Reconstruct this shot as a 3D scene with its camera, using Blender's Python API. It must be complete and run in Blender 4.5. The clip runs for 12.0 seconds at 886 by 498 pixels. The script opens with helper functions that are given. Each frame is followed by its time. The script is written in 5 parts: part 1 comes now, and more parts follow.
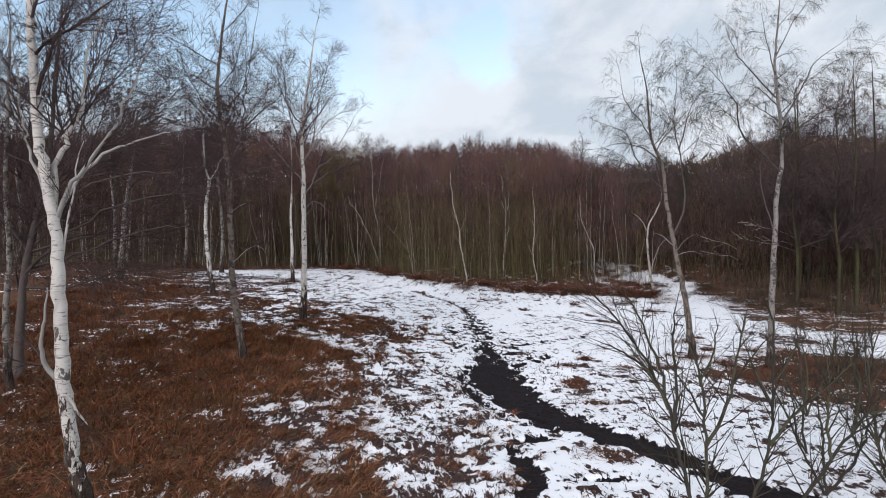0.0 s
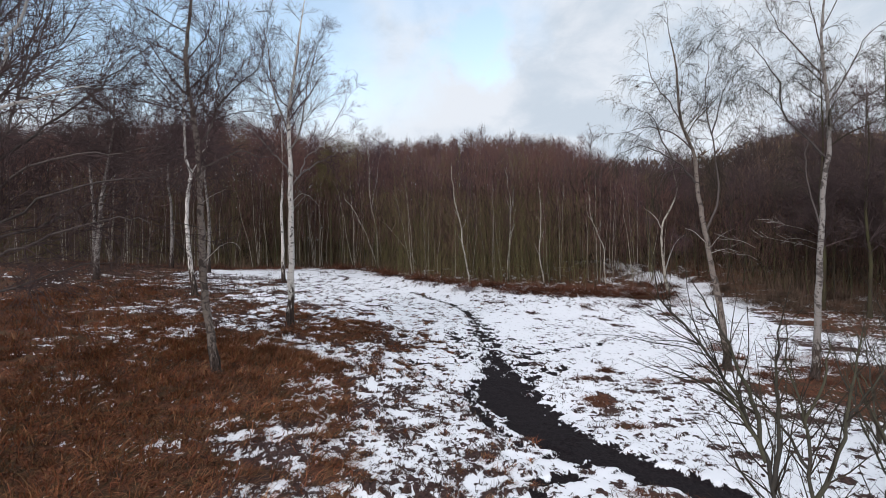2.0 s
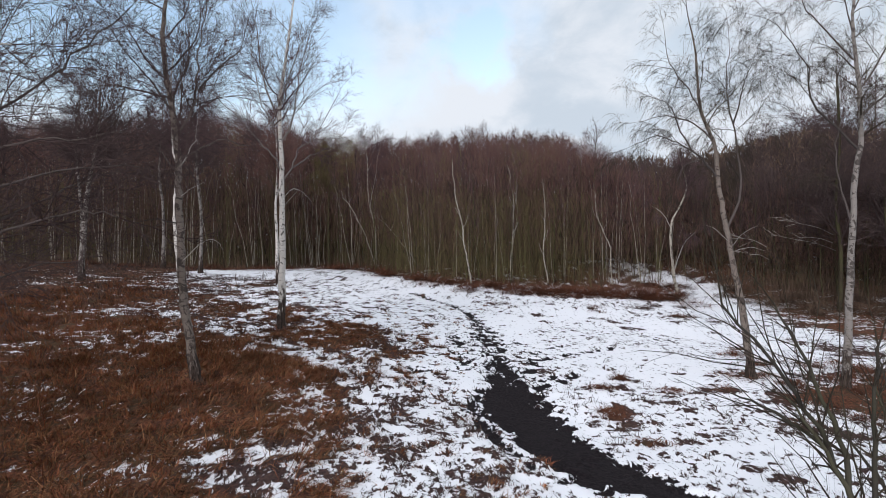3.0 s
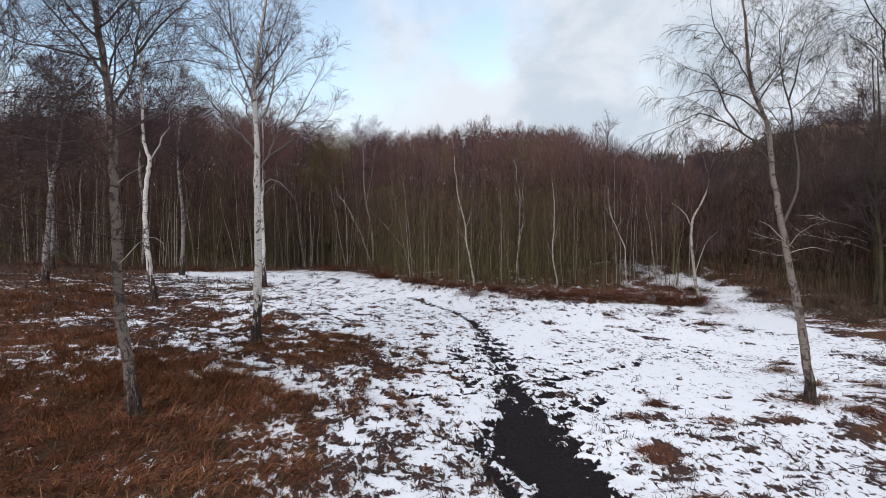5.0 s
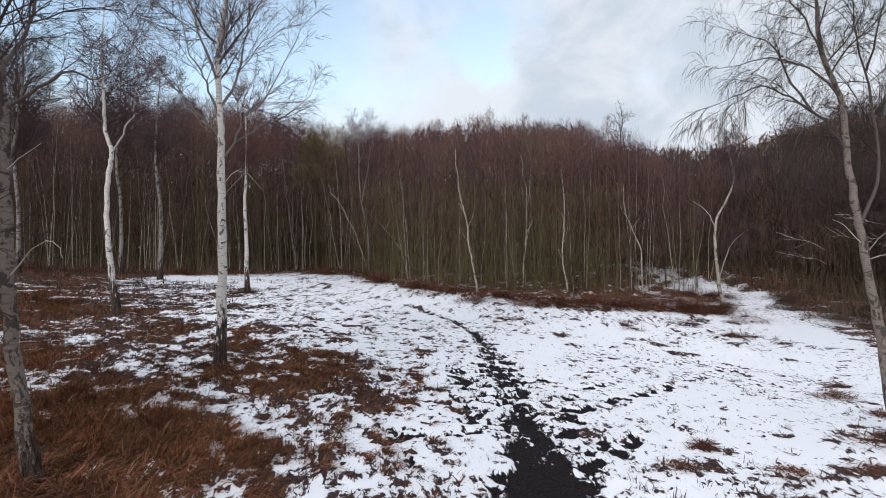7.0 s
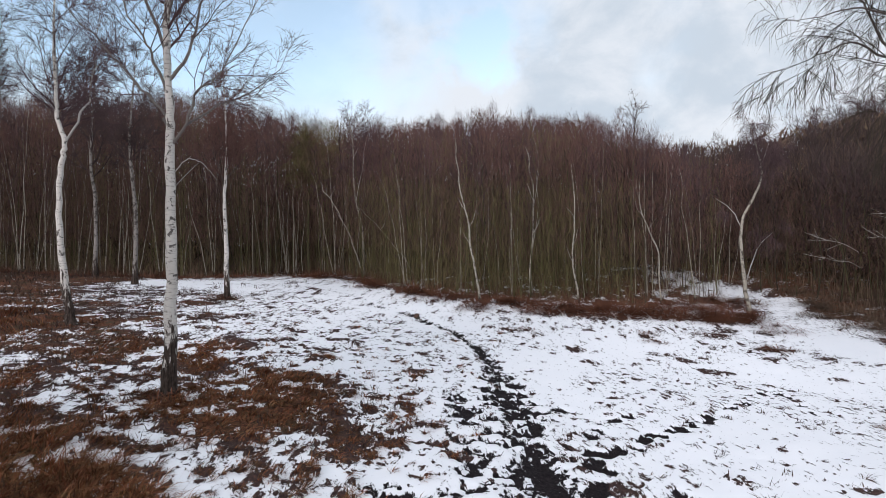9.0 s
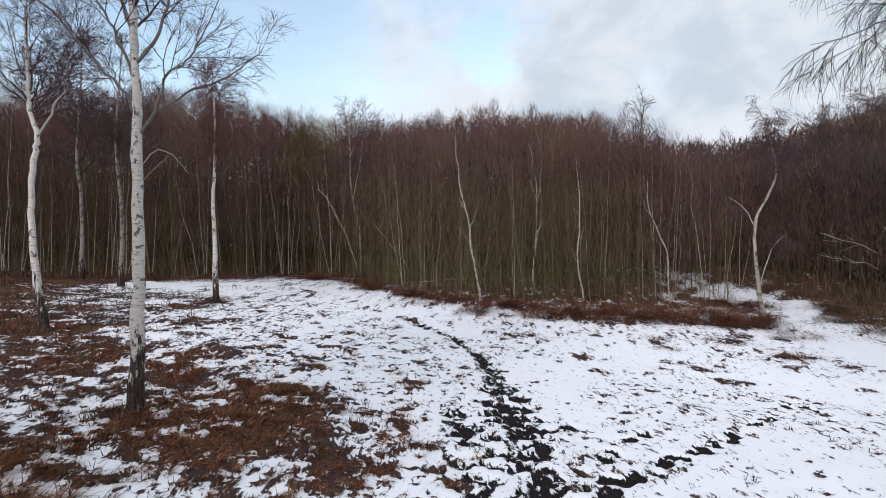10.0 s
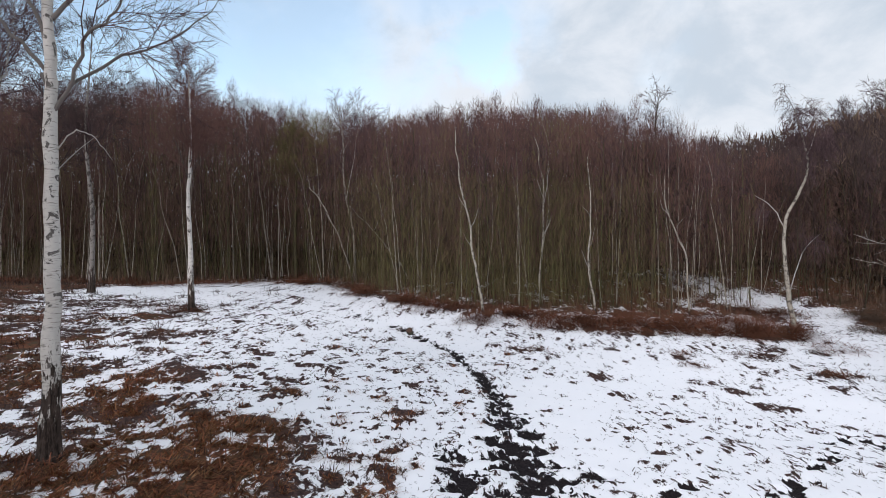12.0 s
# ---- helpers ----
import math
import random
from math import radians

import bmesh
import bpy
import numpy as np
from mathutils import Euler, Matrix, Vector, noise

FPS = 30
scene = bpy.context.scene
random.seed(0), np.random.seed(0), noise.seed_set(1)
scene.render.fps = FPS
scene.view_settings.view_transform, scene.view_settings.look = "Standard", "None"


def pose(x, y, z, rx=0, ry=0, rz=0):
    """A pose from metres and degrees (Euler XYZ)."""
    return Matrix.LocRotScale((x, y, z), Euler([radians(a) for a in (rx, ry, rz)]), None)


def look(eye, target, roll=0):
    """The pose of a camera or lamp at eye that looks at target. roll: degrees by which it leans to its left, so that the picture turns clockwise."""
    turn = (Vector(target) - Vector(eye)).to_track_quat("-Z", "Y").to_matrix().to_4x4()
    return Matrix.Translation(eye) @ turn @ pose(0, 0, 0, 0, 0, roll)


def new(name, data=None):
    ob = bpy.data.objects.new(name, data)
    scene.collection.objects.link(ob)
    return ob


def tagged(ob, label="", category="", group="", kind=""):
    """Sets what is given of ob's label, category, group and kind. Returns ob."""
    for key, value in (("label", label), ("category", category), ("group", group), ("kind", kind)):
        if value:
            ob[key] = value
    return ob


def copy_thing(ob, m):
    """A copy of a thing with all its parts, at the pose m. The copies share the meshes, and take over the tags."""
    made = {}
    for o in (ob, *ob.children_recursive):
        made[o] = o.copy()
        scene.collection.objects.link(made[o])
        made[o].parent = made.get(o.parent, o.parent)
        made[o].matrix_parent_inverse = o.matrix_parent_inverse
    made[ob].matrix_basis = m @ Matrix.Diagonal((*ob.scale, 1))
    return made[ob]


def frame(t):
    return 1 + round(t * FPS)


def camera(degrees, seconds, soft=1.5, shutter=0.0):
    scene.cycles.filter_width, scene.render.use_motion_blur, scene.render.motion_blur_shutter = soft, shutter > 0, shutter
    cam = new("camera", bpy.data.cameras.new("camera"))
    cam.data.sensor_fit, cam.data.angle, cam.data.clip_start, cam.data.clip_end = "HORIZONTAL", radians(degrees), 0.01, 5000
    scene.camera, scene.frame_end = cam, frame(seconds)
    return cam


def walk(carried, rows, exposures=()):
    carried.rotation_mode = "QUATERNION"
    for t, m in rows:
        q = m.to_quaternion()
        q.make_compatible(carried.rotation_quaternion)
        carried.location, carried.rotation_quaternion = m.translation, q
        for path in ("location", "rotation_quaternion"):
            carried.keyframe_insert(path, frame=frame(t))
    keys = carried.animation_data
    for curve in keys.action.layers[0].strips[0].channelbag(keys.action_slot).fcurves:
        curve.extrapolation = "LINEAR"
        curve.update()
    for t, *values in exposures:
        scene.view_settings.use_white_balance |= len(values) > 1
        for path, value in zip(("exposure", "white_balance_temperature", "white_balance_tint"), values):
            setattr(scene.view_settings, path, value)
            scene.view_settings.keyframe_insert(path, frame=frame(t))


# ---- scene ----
cam = camera(73.7, 12.0, soft=0.82)
# seconds, eye x, y, z, yaw, pitch, lean
ROWS = [
    (0.0, 0.000, -0.000, 3.000, -0.00, -0.41, 1.03),
    (0.5, -0.044, 0.487, 2.994, -0.06, -0.41, 1.03),
    (1.0, -0.081, 1.005, 2.973, -0.10, -0.41, 1.03),
    (1.5, -0.112, 1.549, 2.945, -0.13, -0.41, 1.02),
    (2.0, -0.137, 2.115, 2.914, -0.15, -0.41, 1.02),
    (2.5, -0.155, 2.698, 2.886, -0.15, -0.40, 1.02),
    (3.0, -0.168, 3.294, 2.863, -0.15, -0.40, 1.02),
    (4.0, -0.176, 4.513, 2.841, -0.12, -0.39, 1.01),
    (5.0, -0.163, 5.747, 2.849, -0.06, -0.37, 1.01),
    (5.5, -0.150, 6.362, 2.862, -0.03, -0.36, 1.00),
    (6.0, -0.133, 6.973, 2.880, 0.02, -0.35, 1.00),
    (6.5, -0.113, 7.578, 2.899, 0.06, -0.34, 1.00),
    (7.0, -0.089, 8.175, 2.919, 0.10, -0.33, 0.99),
    (8.0, -0.036, 9.341, 2.953, 0.20, -0.30, 0.99),
    (9.0, 0.022, 10.464, 2.973, 0.29, -0.27, 0.98),
    (9.5, 0.051, 11.007, 2.978, 0.33, -0.25, 0.98),
    (10.0, 0.078, 11.539, 2.981, 0.37, -0.23, 0.98),
    (10.5, 0.104, 12.060, 2.985, 0.40, -0.22, 0.98),
    (11.0, 0.127, 12.570, 2.994, 0.43, -0.20, 0.97),
    (11.5, 0.145, 13.070, 3.014, 0.45, -0.18, 0.97),
    (12.0, 0.160, 13.562, 3.053, 0.47, -0.16, 0.97),
]
walk(cam, [(t, pose(x, y, z, 90 + pitch, lean, yaw)) for t, x, y, z, yaw, pitch, lean in ROWS])

# ------------------------------------------------------------------ world and light
SUN_AZ, SUN_EL = radians(205), radians(24)          # compass bearing from +y, clockwise
world = bpy.data.worlds.new("winter_sky")
scene.world = world
world.use_nodes = True


class Nodes:
    """Short hand for building node trees."""

    def __init__(self, tree):
        self.tree = tree
        tree.nodes.clear()

    def add(self, kind, **values):
        node = self.tree.nodes.new(kind)
        for key, value in values.items():
            if key == "ins":
                for name, v in value.items():
                    self.put(node, name, v)
            elif key == "blend_type":
                node.blend_type = value
            elif key == "operation":
                node.operation = value
            elif key == "data_type":
                node.data_type = value
            elif key == "clamp":
                node.use_clamp = value
            elif key == "attribute_name":
                node.attribute_name = value
            elif key == "sky_type":
                node.sky_type = value
            elif key == "normalize":
                node.normalize = value
        return node

    def put(self, node, name, v):
        socket = node.inputs[name]
        if isinstance(v, bpy.types.NodeSocket):
            self.tree.links.new(v, socket)
        else:
            socket.default_value = v

    def math(self, op, a, b=0.0, c=None, clamp=False):
        node = self.add("ShaderNodeMath", operation=op, clamp=clamp)
        for i, v in enumerate((a, b) if c is None else (a, b, c)):
            self.put(node, i, v)
        return node.outputs[0]

    def vec(self, op, a, b=None):
        node = self.add("ShaderNodeVectorMath", operation=op)
        self.put(node, 0, a)
        if b is not None:
            self.put(node, 1, b)
        return node

    def noise(self, vector, scale, detail=4.0, rough=0.55, distortion=0.0):
        node = self.add("ShaderNodeTexNoise", ins={"Vector": vector, "Scale": scale, "Detail": detail, "Roughness": rough, "Distortion": distortion})
        return node.outputs[0]

    def ramp(self, value, lo, hi, a=0.0, b=1.0):
        node = self.add("ShaderNodeMapRange", ins={"Value": value, "From Min": lo, "From Max": hi, "To Min": a, "To Max": b})
        node.interpolation_type = "SMOOTHSTEP"
        return node.outputs[0]

    def mix(self, fac, a, b, blend="MIX"):
        node = self.add("ShaderNodeMix", data_type="RGBA", blend_type=blend)
        self.put(node, 0, fac)
        for i, v in ((6, a), (7, b)):
            if isinstance(v, tuple):
                v = (*v[:3], 1.0)
            self.put(node, i, v)
        return node.outputs[2]

    def stretch(self, vector, scale):
        return self.vec("MULTIPLY", vector, scale).outputs[0]


nt = Nodes(world.node_tree)
way = nt.add("ShaderNodeTexCoord").outputs["Generated"]
sky = nt.add("ShaderNodeTexSky", sky_type="NISHITA")
sky.sun_disc = False
sky.sun_elevation, sky.sun_rotation = SUN_EL, SUN_AZ
sky.altitude, sky.air_density, sky.dust_density = 50, 1.0, 1.2
wob = nt.noise(way, 5.0, 6.0, 0.6)
wob2 = nt.noise(way, 13.0, 5.0, 0.6)


def gap(direction, radius, soft):
    """An opening in the clouds round a direction, with a ragged rim."""
    d = Vector(direction).normalized()
    dist = nt.vec("DISTANCE", way, tuple(d)).outputs["Value"]
    rag = nt.math("ADD", dist, nt.math("MULTIPLY", nt.math("SUBTRACT", wob, 0.5), 0.34))
    rag = nt.math("ADD", rag, nt.math("MULTIPLY", nt.math("SUBTRACT", wob2, 0.5), 0.10))
    return nt.ramp(rag, radius + soft, radius - soft)


open_sky = nt.math("MAXIMUM", nt.math("MULTIPLY", gap((0.07, 1.0, 0.375), 0.07, 0.045), 0.80),
                   nt.math("MULTIPLY", gap((-0.24, 1.0, 0.31), 0.16, 0.10), 0.72))
open_sky = nt.math("MAXIMUM", open_sky, nt.math("MULTIPLY", gap((-0.55, 1.0, 0.32), 0.28, 0.20), 0.92))
open_sky = nt.math("MAXIMUM", open_sky, nt.math("MULTIPLY", nt.ramp(nt.noise(way, 1.7, 5.0, 0.55), 0.56, 0.72), 0.6))
height_up = nt.add("ShaderNodeSeparateXYZ", ins={"Vector": way}).outputs[2]
open_sky = nt.math("MULTIPLY", open_sky, nt.ramp(height_up, 0.14, 0.28))
thick = nt.noise(nt.stretch(way, (1.0, 1.0, 1.5)), 5.2, 7.0, 0.58, 0.3)
thick = nt.math("ADD", thick, nt.math("MULTIPLY", nt.math("MAXIMUM", nt.math("SUBTRACT", 0.24, height_up), -0.10), 0.35))
for bank_at, bank_size, lift in (((-0.02, 1.0, 0.275), 0.13, 0.14), ((0.20, 1.0, 0.40), 0.10, 0.12), ((0.19, 1.0, 0.29), 0.06, -0.10), ((0.30, 1.0, 0.33), 0.14, -0.07)):
    thick = nt.math("ADD", thick, nt.math("MULTIPLY", gap(bank_at, bank_size, 0.06), lift))
cloud = nt.mix(nt.ramp(thick, 0.36, 0.62), (0.61, 0.69, 0.79), (0.815, 0.86, 0.935))
blue = nt.mix(1.0, sky.outputs[0], (0.30, 0.28, 0.25), "MULTIPLY")
bg = nt.add("ShaderNodeBackground", ins={"Color": nt.mix(open_sky, cloud, blue), "Strength": 1.0})
nt.tree.links.new(bg.outputs[0], nt.add("ShaderNodeOutputWorld").inputs[0])

sun = new("sun", bpy.data.lights.new("sun", "SUN"))
sun.data.energy, sun.data.angle, sun.data.color = 2.32, radians(24), (0.975, 0.93, 0.965)
sun.matrix_world = look((math.sin(SUN_AZ) * 50, math.cos(SUN_AZ) * 50, math.tan(SUN_EL) * 50), (0, 0, 0))
scene.view_settings.exposure = 0.0


# ------------------------------------------------------------------ materials
def material(name, rough=0.9, spec=0.2):
    m = bpy.data.materials.new(name)
    m.use_nodes = True
    n = Nodes(m.node_tree)
    bsdf = n.add("ShaderNodeBsdfPrincipled", ins={"Roughness": rough, "Specular IOR Level": spec})
    n.tree.links.new(bsdf.outputs[0], n.add("ShaderNodeOutputMaterial").inputs[0])
    return m, n, bsdf


def bumped(n, bsdf, height, strength, distance=0.02):
    b = n.add("ShaderNodeBump", ins={"Height": height, "Strength": strength, "Distance": distance})
    n.put(bsdf, "Normal", b.outputs[0])


def birch_bark(name, white, base_height, dark_amount):
    """Papery bark with dark cross marks and a black, cracked foot."""
    m, n, bsdf = material(name, 0.85, 0.08)
    p = n.add("ShaderNodeTexCoord").outputs["Object"]
    z = n.add("ShaderNodeSeparateXYZ", ins={"Vector": p}).outputs[2]
    grain = n.noise(p, 22.0, 5.0, 0.65)
    lines = n.noise(n.stretch(p, (3.5, 3.5, 30.0)), 1.5, 5.0, 0.7, 0.3)
    scars = n.noise(n.stretch(p, (5.0, 5.0, 4.4)), 1.3, 5.0, 0.65, 0.9)
    col = n.mix(grain, tuple(c * 0.78 for c in white), white)
    col = n.mix(n.math("MULTIPLY", n.ramp(lines, 0.54, 0.64), 0.75), col, (0.11, 0.085, 0.07))
    col = n.mix(n.math("MULTIPLY", n.ramp(scars, 0.615 - dark_amount, 0.66 - dark_amount), 0.85), col, (0.045, 0.036, 0.032))
    foot = n.math("ADD", z, n.math("MULTIPLY", n.math("SUBTRACT", n.noise(n.stretch(p, (9, 9, 2.4)), 1.3, 6.0, 0.75), 0.5), base_height * 5.0))
    rugged = n.mix(n.ramp(n.noise(n.stretch(p, (24, 24, 5.0)), 1.0, 5.0, 0.7), 0.35, 0.65), (0.016, 0.012, 0.010), (0.075, 0.055, 0.046))
    col = n.mix(n.ramp(foot, base_height * 1.15, base_height * 0.85), col, rugged)
    n.put(bsdf, "Base Color", col)
    bumped(n, bsdf, n.math("ADD", grain, n.math("MULTIPLY", lines, 0.8)), 0.6, 0.012)
    return m


def wood(name, a, b, green=0.0, scale=7.0):
    m, n, bsdf = material(name, 0.9, 0.15)
    p = n.add("ShaderNodeTexCoord").outputs["Object"]
    grain = n.noise(n.stretch(p, (1.0, 1.0, 0.35)), scale * 3, 5.0, 0.65)
    patch = n.noise(p, 0.9, 4.0, 0.6)
    col = n.mix(grain, a, b)
    rnd = n.add("ShaderNodeObjectInfo").outputs["Random"]
    if green:
        moss = n.math("MULTIPLY", n.ramp(n.math("ADD", patch, n.math("MULTIPLY", rnd, 0.3)), 0.5, 0.75), green)
        col = n.mix(moss, col, (0.080, 0.085, 0.032))
    col = n.mix(1.0, col, n.add("ShaderNodeCombineColor", ins={0: n.math("MULTIPLY_ADD", rnd, 0.45, 0.75), 1: n.math("MULTIPLY_ADD", rnd, 0.42, 0.77), 2: n.math("MULTIPLY_ADD", rnd, 0.40, 0.78)}).outputs[0], "MULTIPLY")
    n.put(bsdf, "Base Color", col)
    bumped(n, bsdf, grain, 0.5, 0.01)
    return m


def fibre(name, colours, rough=0.95):
    """Dry stalks and fine twigs, each island a shade of its own."""
    m, n, bsdf = material(name, rough, 0.1)
    isl = n.add("ShaderNodeNewGeometry").outputs["Random Per Island"]
    rnd = n.add("ShaderNodeObjectInfo").outputs["Random"]
    ramp = n.add("ShaderNodeValToRGB", ins={"Fac": n.math("FRACT", n.math("ADD", isl, n.math("MULTIPLY", rnd, 0.37)))})
    els = ramp.color_ramp.elements
    while len(els) < len(colours):
        els.new(0.5)
    for i, c in enumerate(colours):
        els[i].position = i / (len(colours) - 1)
        els[i].color = (*c, 1)
    p = n.add("ShaderNodeTexCoord").outputs["Object"]
    big = n.noise(p, 0.6, 3.0, 0.6)
    n.put(bsdf, "Base Color", n.mix(n.ramp(big, 0.35, 0.7), ramp.outputs[0], n.mix(1.0, ramp.outputs[0], (0.60, 0.61, 0.63), "MULTIPLY")))
    return m


BIRCH = birch_bark("birch_bark", (0.63, 0.59, 0.545), 1.15, 0.045)
BIRCH_GREY = birch_bark("grey_birch_bark", (0.25, 0.226, 0.207), 0.8, 0.10)
BIRCH_THIN = birch_bark("thicket_birch_bark", (0.36, 0.325, 0.27), 0.25, 0.08)
BIRCH_DARK = birch_bark("dark_birch_bark", (0.20, 0.165, 0.142), 0.75, 0.10)
LIMB_PALE = wood("pale_limb_bark", (0.30, 0.27, 0.25), (0.44, 0.41, 0.38))
LIMB = wood("limb_bark", (0.050, 0.040, 0.037), (0.115, 0.095, 0.088))
LIMB_MID = wood("greyish_limb_bark", (0.095, 0.080, 0.075), (0.235, 0.205, 0.19))
LIMB_DARK = wood("dark_limb_bark", (0.060, 0.048, 0.044), (0.12, 0.10, 0.092))
STEM = wood("stem_bark", (0.050, 0.040, 0.027), (0.130, 0.105, 0.070), 0.7)
OLIVE_STEM = wood("olive_stem_bark", (0.10, 0.088, 0.045), (0.25, 0.215, 0.115), 0.85)
STEM_DARK = wood("dark_stem_bark", (0.026, 0.020, 0.014), (0.060, 0.046, 0.030), 0.4)
SHRUB = wood("shrub_bark", (0.034, 0.029, 0.025), (0.076, 0.066, 0.054), 0.25)
TWIG = fibre("birch_twig", [(0.064, 0.041, 0.043), (0.100, 0.061, 0.064), (0.130, 0.086, 0.089)])
TWIG_DARK = fibre("dark_twig", [(0.058, 0.041, 0.039), (0.102, 0.071, 0.067)])
TWIG_RED = fibre("red_twig", [(0.112, 0.060, 0.053), (0.176, 0.093, 0.080), (0.145, 0.085, 0.065)])
TWIG_OLIVE = fibre("olive_twig", [(0.135, 0.112, 0.050), (0.182, 0.152, 0.070), (0.13, 0.095, 0.054)])
TWIG_SHRUB = fibre("shrub_twig", [(0.040, 0.032, 0.026), (0.072, 0.058, 0.040)])
GRASS = fibre("dry_moor_grass", [(0.27, 0.092, 0.048), (0.38, 0.145, 0.072), (0.44, 0.235, 0.115), (0.20, 0.118, 0.056), (0.090, 0.043, 0.027), (0.34, 0.112, 0.058), (0.13, 0.084, 0.040)])
HEATHER = fibre("brown_heather", [(0.040, 0.027, 0.025), (0.078, 0.048, 0.043), (0.115, 0.070, 0.052), (0.066, 0.055, 0.038)])
BRACKEN = fibre("dead_bracken", [(0.105, 0.042, 0.028), (0.21, 0.084, 0.050), (0.145, 0.074, 0.046)])
# darker tone of the brush, for the right part of the wood
BRUSH_DARK = fibre("dark_brush_twig", [(0.036, 0.026, 0.021), (0.076, 0.055, 0.043), (0.054, 0.044, 0.030)])
BRUSH = fibre("bramble_brush", [(0.108, 0.070, 0.054), (0.186, 0.121, 0.090), (0.146, 0.108, 0.067)])


def ground_material():
    """Snow, dry grass litter and black peat, told apart by two cover layers of the mesh."""
    m, n, bsdf = material("heath_ground", 0.9, 0.08)
    p = n.add("ShaderNodeTexCoord").outputs["Object"]
    cover = n.add("ShaderNodeAttribute", attribute_name="cover").outputs["Fac"]
    peat = n.add("ShaderNodeAttribute", attribute_name="peat").outputs["Fac"]
    rust = n.add("ShaderNodeAttribute", attribute_name="rust").outputs["Fac"]
    across = n.vec("DOT_PRODUCT", p, (1.0, 0.1, 0.0)).outputs["Value"]
    along = n.vec("DOT_PRODUCT", p, (0.1, -1.0, 0.0)).outputs["Value"]
    flow = n.add("ShaderNodeCombineXYZ", ins={0: n.math("MULTIPLY", across, 1.35), 1: n.math("MULTIPLY", along, 0.72)}).outputs[0]
    fine = n.noise(flow, 6.2, 8.0, 0.70, 0.7)
    mid = n.noise(p, 2.6, 5.0, 0.6, 0.3)
    c = n.math("ADD", cover, n.math("MULTIPLY", n.math("SUBTRACT", fine, 0.5), 3.2))
    grass = n.ramp(c, 0.46, 0.54)
    mud = n.ramp(n.math("ADD", peat, n.math("ADD", n.math("MULTIPLY", n.math("SUBTRACT", fine, 0.5), 2.6), n.math("MULTIPLY", n.math("SUBTRACT", mid, 0.5), 1.0))), 0.46, 0.54)
    litter = n.mix(n.ramp(n.noise(p, 15.0, 7.0, 0.75), 0.36, 0.64), (0.034, 0.019, 0.015), (0.20, 0.080, 0.044))
    litter = n.mix(n.ramp(mid, 0.45, 0.65), litter, (0.075, 0.052, 0.032))
    heath = n.mix(n.ramp(n.noise(p, 17.0, 5.0, 0.7), 0.3, 0.7), (0.028, 0.019, 0.019), (0.110, 0.066, 0.058))
    litter = n.mix(rust, heath, litter)
    snow = n.mix(n.noise(p, 1.2, 4.0, 0.6), (0.85, 0.855, 0.89), (0.92, 0.912, 0.935))
    soil = n.mix(n.ramp(n.noise(p, 24.0, 5.0, 0.7), 0.35, 0.7), (0.009, 0.007, 0.008), (0.030, 0.023, 0.025))
    col = n.mix(mud, n.mix(grass, snow, litter), soil)
    n.put(bsdf, "Base Color", col)
    n.put(bsdf, "Roughness", n.math("ADD", n.math("MULTIPLY", mud, -0.1), n.math("ADD", 0.85, n.math("MULTIPLY", fine, 0.2))))
    crumbs = n.math("ADD", n.math("MULTIPLY", n.noise(p, 34.0, 5.0, 0.7), 0.6), n.math("MULTIPLY", n.noise(p, 9.0, 4.0, 0.6), 0.5))
    h = n.math("ADD", n.math("MULTIPLY", n.math("SUBTRACT", 1.0, n.math("MAXIMUM", grass, mud)), 0.8), n.math("MULTIPLY", crumbs, n.math("ADD", 0.25, n.math("MULTIPLY", n.math("MAXIMUM", grass, mud), 0.6))))
    bumped(n, bsdf, h, 0.8, 0.045)
    return m


GROUND = ground_material()


# ------------------------------------------------------------------ building blocks
class Mesh:
    def __init__(self):
        self.v, self.f = [], []

    def tube(self, pts, radii, sides=6):
        """A tapered round bar along pts."""
        base, prev = len(self.v), None
        n = len(pts)
        for i, p in enumerate(pts):
            d = (pts[min(i + 1, n - 1)] - pts[max(i - 1, 0)])
            if d.length < 1e-6:
                d = Vector((0, 0, 1))
            d.normalize()
            if prev is None:
                prev = Vector((1, 0, 0)) if abs(d.x) < 0.8 else Vector((0, 1, 0))
            u = (prev - d * prev.dot(d)).normalized()
            w = d.cross(u)
            prev = u
            r = radii[i]
            for k in range(sides):
                a = 2 * math.pi * k / sides
                self.v.append(p + u * (r * math.cos(a)) + w * (r * math.sin(a)))
        for i in range(n - 1):
            for k in range(sides):
                a, b = base + i * sides + k, base + i * sides + (k + 1) % sides
                self.f.append((a, b, b + sides, a + sides))

    def blade(self, p, q, t, w, side):
        """A thin flat twig from p over q to its tip t."""
        b = len(self.v)
        s = side * w
        self.v += [p - s, p + s, q - s * 0.75, q + s * 0.75, t]
        self.f += [(b, b + 1, b + 3, b + 2), (b + 2, b + 3, b + 4)]

    def thorn(self, p, t, w, side):
        """A straight twig, for far crowns."""
        b = len(self.v)
        self.v += [p - side * w, p + side * w, t]
        self.f.append((b, b + 1, b + 2))

    def data(self, name, mat, smooth=True, origin=None):
        me = bpy.data.meshes.new(name)
        o = origin or Vector((0, 0, 0))
        me.from_pydata([tuple(p - o) for p in self.v], [], self.f)
        if mat:
            me.materials.append(mat)
        if smooth:
            me.shade_smooth()
        return me


def part(name, mesh, mat, parent, label="", origin=None, smooth=True):
    ob = new(name, mesh.data(name, mat, smooth, origin))
    ob.parent = parent
    return tagged(ob, label)


def thing(name, at, label, category, group=""):
    e = new(name)
    e.empty_display_size = 0.3
    e.location = at
    return tagged(e, label, category, group)


